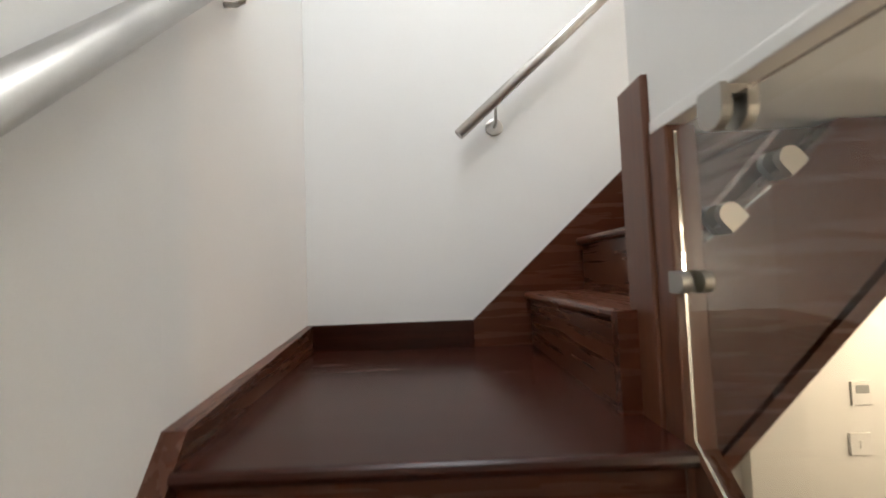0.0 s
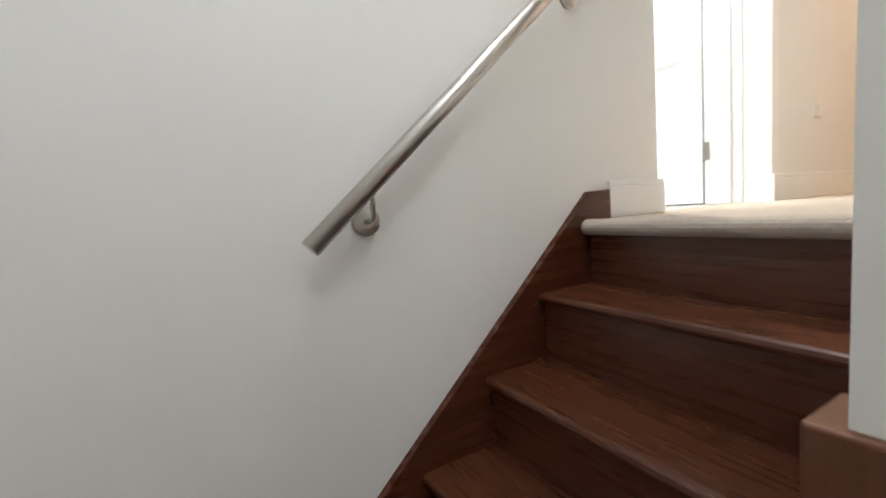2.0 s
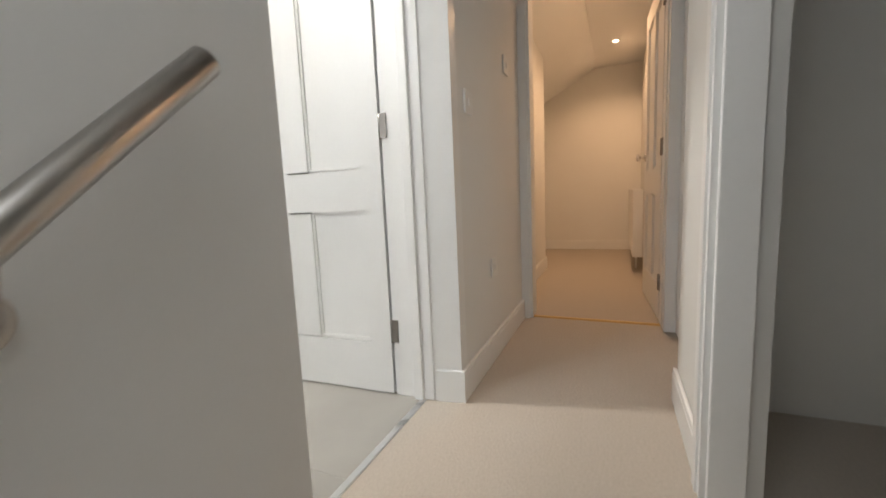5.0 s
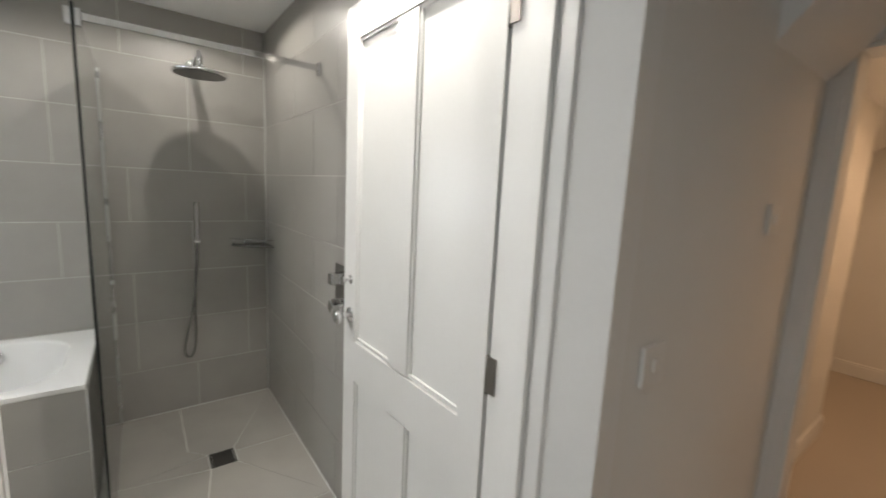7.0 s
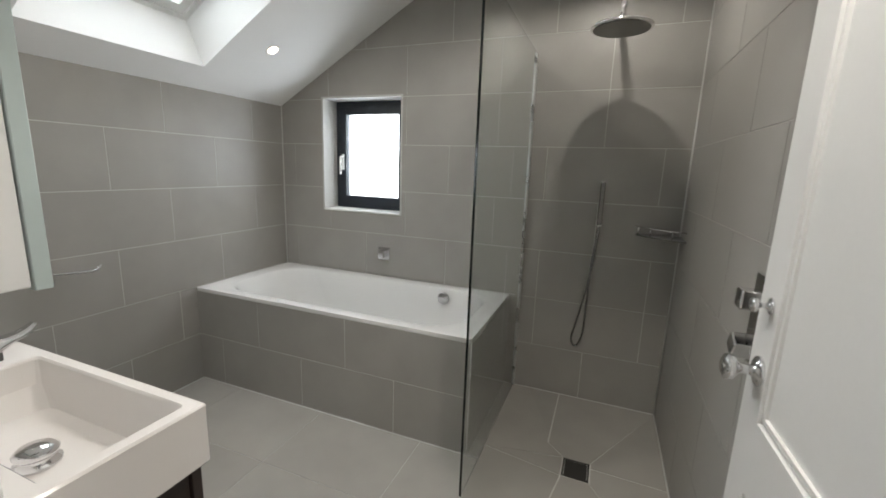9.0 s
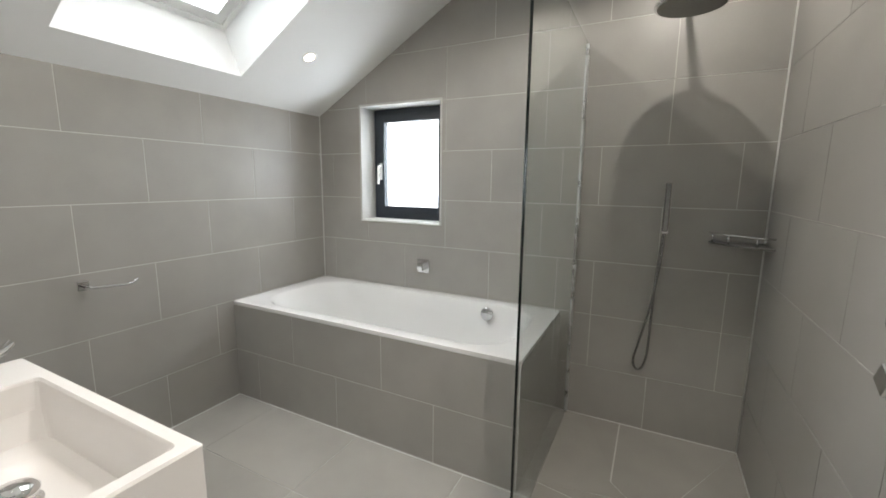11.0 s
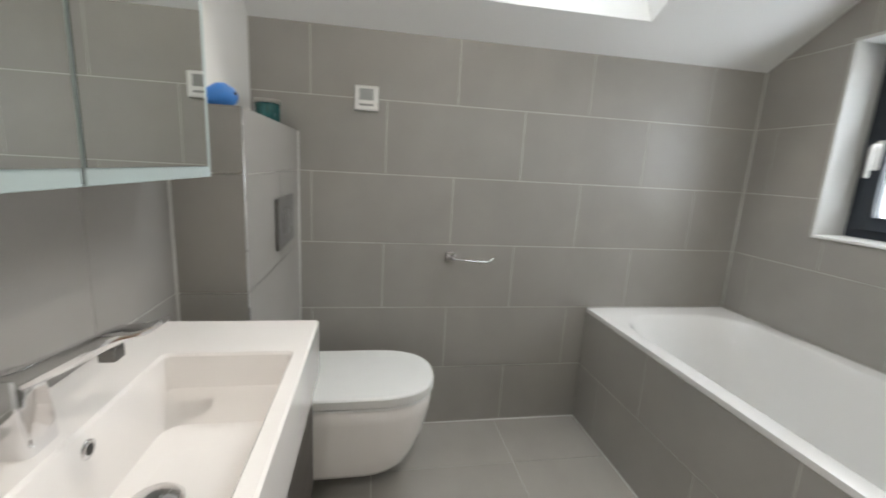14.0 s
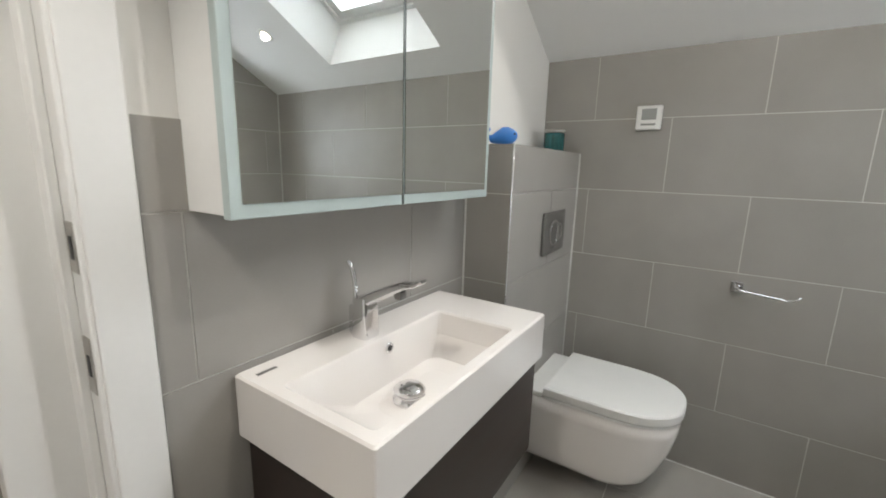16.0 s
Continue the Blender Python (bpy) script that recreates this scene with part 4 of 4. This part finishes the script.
box(bm, VX0 + 0.012, VY - 0.034, 0.45, VX1 - 0.012, VY - 0.014, VZ - 0.133, 0.002)
part("drawer_front", bm, DARKOAK, unit)

tap = thing("basin_tap", (1.27, 0.07, VZ), "chrome basin tap with a long spout and pin lever", "tap")
TX, TY = 1.244, 0.075
bm = bmesh.new()
rings = []
for z, w, d in ((0.0, 0.024, 0.022), (0.003, 0.025, 0.023), (0.05, 0.0235, 0.0215), (0.082, 0.0215, 0.020), (0.091, 0.0190, 0.0175)):
    rings.append(ringz(rrect(TX - w, TY - d + 0.004, TX + w, TY + d + 0.004, 0.009, 4), VZ + z))
loft(bm, rings)
sharpen(bm, 50)
part("body", bm, CHROME, tap)
bm = bmesh.new()
box(bm, TX - 0.016, TY - 0.034, VZ, TX + 0.016, TY - 0.012, VZ + 0.070, 0.005)
part("back_column", bm, CHROME, tap)
# the spout: a flat bar that climbs away from the wall and ends in an open upturned lip
bm = bmesh.new()
run = [(-0.016, -0.010, 0.017, 0.011), (0.02, 0.004, 0.018, 0.011), (0.085, 0.037, 0.0175, 0.0095), (0.112, 0.050, 0.017, 0.008), (0.122, 0.053, 0.016, 0.005), (0.138, 0.056, 0.0155, 0.0035), (0.152, 0.061, 0.014, 0.003), (0.162, 0.069, 0.010, 0.0025)]
rings = []
for a, z, w, h in run:
    rings.append([(TX + x, TY + a - 0.45 * q, VZ + 0.085 + z + q) for x, q in rrect(-w, -h, w, h, min(w, h) * 0.6, 3)])
vs = loft(bm, rings)
bm.faces.new(vs[0][::-1])
sharpen(bm, 50)
part("spout", bm, CHROME, tap)
bm = bmesh.new()
box(bm, TX - 0.010, TY + 0.094, VZ + 0.106, TX + 0.010, TY + 0.112, VZ + 0.1225, 0.002)
part("aerator", bm, GREYP, tap, "dark aerator under the spout")
bm = bmesh.new()
tube(bm, smooth([(TX + 0.004, TY - 0.022, VZ + 0.066), (TX + 0.004, TY - 0.022, VZ + 0.10), (TX + 0.0045, TY - 0.025, VZ + 0.130), (TX + 0.005, TY - 0.032, VZ + 0.152), (TX + 0.006, TY - 0.042, VZ + 0.166)]), 0.0052, 12)
part("lever", bm, CHROME, tap)

# ---- mirror cabinet ----
CX0, CX1, CY, CZ0, CZ1 = 0.793, 1.562, 0.135, 1.146, 1.86
cab = thing("mirror_cabinet", (1.18, 0.0, CZ0), "white wall cabinet with two mirror doors and frosted edges", "cabinet")
bm = bmesh.new()
box(bm, CX0 + 0.004, 0.001, CZ0 + 0.004, CX1 - 0.004, CY - 0.022, CZ1, 0.002)
part("body", bm, GLOSS, cab)
CM = 1.18
# black strip added behind the gap to give its shade between the doors
bm = bmesh.new()
box(bm, CM - 0.0032, CY - 0.0225, CZ0 + 0.003, CM + 0.0032, CY - 0.006, CZ1 - 0.003)
part("door_gap_seal", bm, BLACK, cab, "black strip for the shaded gap between the doors")
for a, b in ((CX0, CM - 0.0035), (CM + 0.0035, CX1)):
    bm = bmesh.new()
    box(bm, a, CY - 0.021, CZ0, b, CY - 0.003, CZ1, 0.001, 1)
    d = part("door", bm, FROST, cab)
    bm = bmesh.new()
    box(bm, a + (0.018 if a == CX0 else 0.0006), CY - 0.003, CZ0 + 0.022, b - (0.018 if b == CX1 else 0.0006), CY - 0.0015, CZ1 - 0.02)
    part("mirror", bm, MIRROR, d, "mirror glass")

# ---- cistern box and toilet ----
boxing = thing("cistern_boxing", (0.35, 0.085, 0), "grey tiled cistern boxing with a ledge", "cistern boxing")
bm = bmesh.new()
box(bm, 0.0, 0.0, 0, 0.698, 0.166, 1.297)
bd = part("core", bm, GROUT, boxing, "grout bed")
rows = [0, 0.285, 0.575, 0.862, 1.15, 1.297]
for k, (z0, z1) in enumerate(zip(rows, rows[1:])):
    js = [(0.0, 0.70)] if k != 3 else [(0.0, 0.33), (0.33, 0.70)]
    for a, b in js:
        bm = bmesh.new()
        slab(bm, rect(a + 0.0015, z0 + 0.0015, b - 0.0025, z1 - 0.0015), (0, 0.170, 0), X, Z, Y, 0.006)
        part("tile", bm, TILE, bd)
    bm = bmesh.new()
    slab(bm, rect(0.009, z0 + 0.0015, 0.168, z1 - 0.0015), (0.7005, 0, 0), Y, Z, X, 0.006)
    part("tile", bm, TILE, bd)
bm = bmesh.new()
slab(bm, rect(0.001, 0.001, 0.699, 0.168), (0, 0, 1.302), X, Y, Z, 0.006)
part("tile", bm, TILE, bd)
bm = bmesh.new()
tube(bm, [(0.7005, 0.1695, 0.0), (0.7005, 0.1695, 1.302)], 0.0022, 8)
part("corner_trim", bm, ALU, boxing)

flush = thing("flush_plate", (0.29, 0.17, 0.98), "grey dual flush plate with round buttons", "flush plate")
bm = bmesh.new()
box(bm, 0.17, 0.1705, 0.905, 0.415, 0.182, 1.07, 0.006)
part("plate", bm, GREYP, flush)
for x, r in ((0.31, 0.05), (0.25, 0.032)):
    bm = bmesh.new()
    lathe(bm, (x, 0.1815, 0.985), Y, [(0, r), (0.003, r), (0.004, r - 0.004), (0.0041, 0.002)], 32)
    part("button", bm, GREYP, flush)
    bm = bmesh.new()
    pts = [(x + r * math.cos(math.tau * k / 32), 0.1845, 0.985 + r * math.sin(math.tau * k / 32)) for k in range(33)]
    tube(bm, pts, 0.0018, 6, False)
    part("button_ring", bm, CHROME, flush)

wc = thing("toilet", (0.36, 0.17, 0.1), "white wall-hung toilet with a closed lid", "toilet")
WX, WL, WW = 0.315, 0.53, 0.37


def dshape(y0, y1, w, n=18, r=0.02):
    """A D-shaped outline, straight at the wall, round at the front."""
    ym = y1 - w * 0.62
    out = [(WX - w / 2, y0), (WX + w / 2, y0), (WX + w / 2, y0 + (ym - y0) * 0.5)]
    for k in range(n + 1):
        a = math.pi * k / n
        out.append((WX + w / 2 * math.copysign(abs(math.cos(a)) ** 0.82, math.cos(a)), ym + (y1 - ym) * abs(math.sin(a)) ** 0.82))
    out.append((WX - w / 2, y0 + (ym - y0) * 0.5))
    return out


bm = bmesh.new()
rings = []
for z, ln, w, off in ((0.112, 0.40, 0.26, 0), (0.118, 0.43, 0.29, 0), (0.140, 0.455, 0.315, 0), (0.19, 0.48, 0.335, 0), (0.26, 0.505, 0.352, 0), (0.34, 0.522, 0.362, 0), (0.388, 0.525, 0.365, 0), (0.391, 0.50, 0.34, 0)):
    rings.append([(x, y, z) for x, y in dshape(0.171, 0.171 + ln, w)])
loft(bm, rings)
bm.faces.new([v for v in list(bm.verts)[: len(rings[0])]][::-1])
part("pan", bm, CERAMIC, wc)
for name, z0, z1, ln, y0 in (("seat", 0.3925, 0.400, 0.527, 0.255), ("lid", 0.4025, 0.438, 0.532, 0.252)):
    bm = bmesh.new()
    r0 = dshape(y0, 0.171 + ln, 0.372)
    r1 = dshape(y0 + 0.004, 0.171 + ln - 0.005, 0.362)
    loft(bm, [[(x, y, z0) for x, y in r1], [(x, y, z0 + 0.003) for x, y in r0], [(x, y, z1 - 0.005) for x, y in r0], [(x, y, z1) for x, y in r1]])
    sharpen(bm, 30)
    part(name, bm, PLASTIC, wc)
bm = bmesh.new()
box(bm, WX - 0.182, 0.171, 0.3915, WX + 0.182, 0.250, 0.412, 0.004)
part("hinge_cover", bm, PLASTIC, wc)

# ---- things on walls and ledge ----
HOLD = Matrix.Translation((0, 0.018, -0.013))
holder = thing("paper_holder", (0.0, 0.79, 0.82), "chrome toilet paper holder on the tiled wall", "paper holder")
bm = bmesh.new()
box(bm, 0.0005, 0.765, 0.805, 0.012, 0.805, 0.845, 0.002)
box(bm, 0.01, 0.778, 0.818, 0.05, 0.792, 0.832, 0.003)
bm.transform(HOLD)
part("plate", bm, CHROME, holder)
bm = bmesh.new()
tube(bm, [(0.043, 0.785, 0.825), (0.046, 0.80, 0.818), (0.046, 0.93, 0.806), (0.046, 0.955, 0.812), (0.046, 0.968, 0.828)], 0.006, 12)
bm.transform(HOLD)
part("bar", bm, CHROME, holder)

ctrl = thing("wall_thermostat", (0.0, 0.43, 1.44), "white wall thermostat with a small grey display", "thermostat")
bm = bmesh.new()
box(bm, 0.0005, 0.385, 1.393, 0.018, 0.478, 1.487, 0.006)
part("casing", bm, PLASTIC, ctrl)
bm = bmesh.new()
box(bm, 0.0175, 0.405, 1.432, 0.0195, 0.458, 1.474, 0.001)
part("display", bm, SCREEN, ctrl)
bm = bmesh.new()
box(bm, 0.0175, 0.405, 1.410, 0.0195, 0.458, 1.418, 0.001)
part("slot", bm, SCREEN, ctrl)

jar = thing("candle_jar", (0.105, 0.085, 1.302), "teal marbled candle jar with a silver lid", "candle jar")
bm = bmesh.new()
lathe(bm, (0.105, 0.085, 1.3025), Z, [(0, 0.040), (0.004, 0.043), (0.074, 0.043), (0.078, 0.041)], 32)
part("glass", bm, TEAL, jar)
bm = bmesh.new()
lathe(bm, (0.105, 0.085, 1.3806), Z, [(0, 0.043), (0.002, 0.045), (0.012, 0.045), (0.014, 0.042)], 32)
part("lid", bm, STEEL, jar, "silver lid")

TURN = Matrix.Translation((0.635, 0.095, 0)) @ Matrix.Rotation(radians(-48), 4, "Z") @ Matrix.Translation((-0.625, -0.085, 0))
whale = thing("bath_toy", (0.625, 0.085, 1.302), "small blue rubber whale bath toy on the ledge", "toy")
bm = bmesh.new()
rings = []
for s, r, zc in ((-0.052, 0.004, 0.030), (-0.047, 0.014, 0.028), (-0.035, 0.024, 0.027), (-0.018, 0.029, 0.029), (0.0, 0.027, 0.028), (0.018, 0.020, 0.022), (0.034, 0.012, 0.018), (0.045, 0.008, 0.024), (0.052, 0.006, 0.036)):
    rings.append([(0.625 + s, 0.085 + r * math.cos(a) * 0.9, 1.3025 + max(0.0, zc + r * math.sin(a))) for a in [k * math.tau / 16 for k in range(16)]])
loft(bm, rings)
bm.transform(TURN)
part("body", bm, BLUE, whale)
bm = bmesh.new()
for s in (-1, 1):
    lathe(bm, (0.678, 0.085 + s * 0.008, 1.3025 + 0.04), (0.15, s, 0.45), [(0, 0.007), (0.012, 0.012), (0.022, 0.008), (0.026, 0.002)], 12)
bm.transform(TURN)
part("tail", bm, BLUE, whale)
bm = bmesh.new()
lathe(bm, (0.590, 0.109, 1.337), (0, 1, 0.2), [(0, 0.004), (0.002, 0.003)], 10)
bm.transform(TURN)
part("eye", bm, BLACK, whale)


# ---- ceiling lights ----
def downlight(p, n, glowmat=None):
    th = thing("downlight", p, "round recessed ceiling downlight, switched on", "ceiling light", "ceiling downlights")
    n = Vector(n).normalized()
    p = Vector(p)
    bm = bmesh.new()
    lathe(bm, p - n * 0.002, n, [(0, 0.042), (0.004, 0.042), (0.006, 0.036), (0.003, 0.028)], 32)
    part("bezel", bm, PLASTIC, th)
    bm = bmesh.new()
    lathe(bm, p, n, [(0, 0.027), (0.0045, 0.026)], 24)
    part("lens", bm, glowmat or LAMPON, th)
    return th


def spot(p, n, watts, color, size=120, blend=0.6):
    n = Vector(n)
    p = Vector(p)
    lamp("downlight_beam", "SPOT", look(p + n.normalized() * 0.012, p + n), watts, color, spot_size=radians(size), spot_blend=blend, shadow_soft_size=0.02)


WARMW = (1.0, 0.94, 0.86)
# the unseen one at (1.35, 0.90) is an added wide fill for the upper walls
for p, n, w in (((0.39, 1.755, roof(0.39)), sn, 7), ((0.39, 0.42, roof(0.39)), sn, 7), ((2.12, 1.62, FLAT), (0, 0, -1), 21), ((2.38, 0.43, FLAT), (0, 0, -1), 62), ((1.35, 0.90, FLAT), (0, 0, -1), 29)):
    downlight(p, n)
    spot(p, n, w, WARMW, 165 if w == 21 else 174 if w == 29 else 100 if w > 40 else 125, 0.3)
for p in ((4.5, -0.74, 2.20), (5.85, -0.70, 2.20)):
    downlight(p, (0, 0, -1), LAMPWARM)
    spot(p, (0, 0, -1), 30, (1.0, 0.60, 0.33), 150)
# unseen warm fills added to brighten the stair string and the lower wall
lamp("lower_hall_lamp", "POINT", pose(2.2, -3.1, -0.55), 5, (1.0, 0.80, 0.60), shadow_soft_size=0.15)
lamp("lower_hall_lamp", "POINT", pose(2.25, -0.66, -0.62), 4.0, (1.0, 0.78, 0.55), shadow_soft_size=0.05)

# ---- hall woodwork ----


def skirting(name, boxes):
    bm = bmesh.new()
    for b_ in boxes:
        x0, y0, x1, y1 = b_
        box(bm, x0, y0, 0.0, x1, y1, 0.10, 0.002, 1)
        box(bm, x0 + 0.0015, y0 + 0.0015, 0.10, x1 - 0.0015, y1 - 0.0015, 0.118, 0.003, 1)
    return setting(name, bm, GLOSS, "white painted skirting board", "skirting")


skirting("baseboard", [(1.516, YH - 0.016, 1.807, YH - 0.0005), (1.7905, YH - 0.0004, 1.807, -0.119)])
skirting("baseboard_hall", [(2.5385, YH2 - 0.016, 3.598, YH2 - 0.0005)])
skirting("baseboard_south", [(2.347, SRY + 0.0005, 2.78, SRY + 0.016)])
skirting("baseboard_bedroom", [(6.704, -0.985, 6.7195, 0.8), (3.75, -0.096, 5.3, -0.0805)])

bm = bmesh.new()
slab(bm, [(-0.018, 0), (-0.010, 0.006), (0.010, 0.006), (0.018, 0)], (3.652, -0.94, -0.001), X, Z, NY, 0.68)
bm.transform(Matrix.Translation((0, 0, 0.0015)))
tagged(finish("threshold_strip", box(bmesh.new(), DX0, -0.071, -0.02, DX1, -0.046, 0.003, 0.002, 1), ALU), "thin metal threshold strip at the bathroom door", "threshold bar")
bar = tagged(finish("threshold_bar", bm, mat("brass", (0.60, 0.42, 0.18), 0.3, 1.0, var=0.05, bump=0)), "thin brass threshold bar on the carpet joint", "threshold bar")

door_2 = thing("door_2", (WDX, -0.94, 0), "white four-panel bedroom door, open inwards", "door")
door_2["kind"] = "structure"
for y0, y1 in ((-0.965, -0.94), (-0.26, -0.235)):
    bm = bmesh.new()
    box(bm, WDX - 0.002, y0, 0, WDX + 0.125, y1, 1.90, 0.002, 1)
    part("jamb", bm, GLOSS, door_2)
bm = bmesh.new()
box(bm, WDX - 0.003, -0.939, 1.872, WDX + 0.124, -0.261, 1.899, 0.002, 1)
part("head", bm, GLOSS, door_2)
for r in ((-1.03, 0, -0.955, 1.955), (-0.245, 0, -0.172, 1.80), (-0.954, 1.885, -0.246, 1.955)):
    bm = bmesh.new()
    slab(bm, rect(*r), (WDX - 0.016, 0, 0), Y, Z, NX, 0.016)
    part("architrave", bm, GLOSS, door_2)
m, leaf = door_leaf(door_2, 0.68, 1.865, (WDX + 0.13, -0.937, 0), 3.5)
knob(m, 0.62, 0.95, 1, door_2, 0.0)
for z in (0.22, 0.96, 1.72):
    bm = bmesh.new()
    tube(bm, [(WDX + 0.128, -0.935, z - 0.045), (WDX + 0.128, -0.935, z + 0.045)], 0.006, 10)
    box(bm, WDX + 0.085, -0.9398, z - 0.045, WDX + 0.126, -0.937, z + 0.045)
    part("hinge", bm, HINGE, door_2)

# doorway on the other side of the hall
door_3 = thing("door_3", (2.05, SRY, 0), "white framed doorway off the hall", "door frame")
door_3["kind"] = "structure"
for x0, x1 in ((1.571, 1.597), (2.254, 2.2795)):
    bm = bmesh.new()
    box(bm, x0, NEWY - 0.01, 0, x1, SRY + 0.002, 2.02, 0.002, 1)
    part("jamb", bm, GLOSS, door_3)
for x0, x1 in ((1.521, 1.586), (2.266, 2.345)):
    bm = bmesh.new()
    slab(bm, rect(x0, 0, x1, 2.06), (0, SRY + 0.016, 0), X, Z, Y, 0.0155)
    slab(bm, rect(x0 + 0.02, 0, x1 - 0.016, 2.05), (0, SRY + 0.022, 0), X, Z, Y, 0.006)
    part("architrave", bm, GLOSS, door_3)

door_4 = thing("door_4", (2.8, SRY - 0.1, 0), "white cupboard door in the hall, closed", "door")
door_4["kind"] = "structure"
m, leaf = door_leaf(door_4, 0.735, 1.97, (2.80, SRY - 0.085, 0), 0.0)
for x0, x1 in ((2.78, 2.798), (3.538, 3.60)):
    bm = bmesh.new()
    box(bm, x0, SRY - 0.115, 0, x1, SRY - 0.03, 2.4, 0.002, 1)
    part("jamb", bm, GLOSS, door_4)
bm = bmesh.new()
box(bm, 2.80, SRY - 0.125, 1.99, 3.54, SRY - 0.06, 2.4)
part("head", bm, GLOSS, door_4)

# switches and sockets
def plate(name, o, u, n, w, h, label, category, rockers=1, material=None):
    o, u, n = Vector(o), Vector(u), Vector(n)
    th = thing(name, o, label, category)
    bm = bmesh.new()
    b = bmesh.new()
    box(b, -w / 2, -h / 2, 0, w / 2, h / 2, 0.009, 0.003)
    m = Matrix((( *u, 0), (*Vector((0, 0, 1)), 0), (*n, 0), (0, 0, 0, 1))).transposed()
    m.translation = o
    join(bm, b, m)
    part("faceplate", bm, material or PLASTIC, th)
    for k in range(rockers):
        x = (k - (rockers - 1) / 2) * 0.03
        b = bmesh.new()
        box(b, x - 0.008, -0.014, 0.008, x + 0.008, 0.014, 0.013, 0.002)
        bm = bmesh.new()
        join(bm, b, m)
        part("rocker", bm, PLASTIC, th)
    return th


plate("light_switch", (2.70, YH2 - 0.0005, 1.085), NX, NY, 0.085, 0.085, "white light switch on the hall wall", "switch")
plate("light_switch", (3.29, YH2 - 0.0005, 1.37), NX, NY, 0.085, 0.085, "white wall control on the hall wall", "switch")
plate("wall_socket", (2.99, YH2 - 0.0005, 0.42), NX, NY, 0.085, 0.085, "white socket on the hall wall", "socket")
plate("wall_socket", (1.475, SRY + 0.0005, 0.42), X, Y, 0.145, 0.088, "white double socket on the stair wall", "socket", 2)
th = plate("room_thermostat", (2.02, YH - 0.0005, -0.985), NX, NY, 0.075, 0.085, "white room thermostat on the cream wall", "thermostat", 0)
bm = bmesh.new()
box(bm, 1.995, YH - 0.0115, -0.985, 2.045, YH - 0.0093, -0.955, 0.001, 1)
part("display", bm, SCREEN, th)
plate("light_switch", (2.0, YH - 0.0005, -1.166), NX, NY, 0.08, 0.08, "cream switch plate on the cream wall", "switch", 1)

sensor = thing("alarm_sensor", (2.76, YH2, 1.83), "small white alarm sensor on the hall wall", "sensor")
bm = bmesh.new()
slab(bm, [(0, 0.10), (0.045, 0.10), (0.05, 0.05), (0.03, 0.012), (0, 0)], (2.79, YH2 - 0.0005, 1.785), NY, Z, X, 0.06)
part("casing", bm, PLASTIC, sensor)

rad = thing("radiator", (5.7, -0.9, 0), "white panel radiator on the bedroom wall", "radiator")
bm = bmesh.new()
box(bm, 5.1, -0.93, 0.15, 6.3, -0.85, 0.72, 0.006)
for x in (5.3, 6.1):
    box(bm, x, -0.9895, 0.3, x + 0.03, -0.929, 0.6)
    box(bm, x + 0.1, -0.9, 0.0, x + 0.115, -0.885, 0.152)
part("panel", bm, GLOSS, rad)
bm = bmesh.new()
box(bm, 5.095, -0.935, 0.72, 6.305, -0.845, 0.735, 0.003)
part("top_grille", bm, GLOSS, rad)
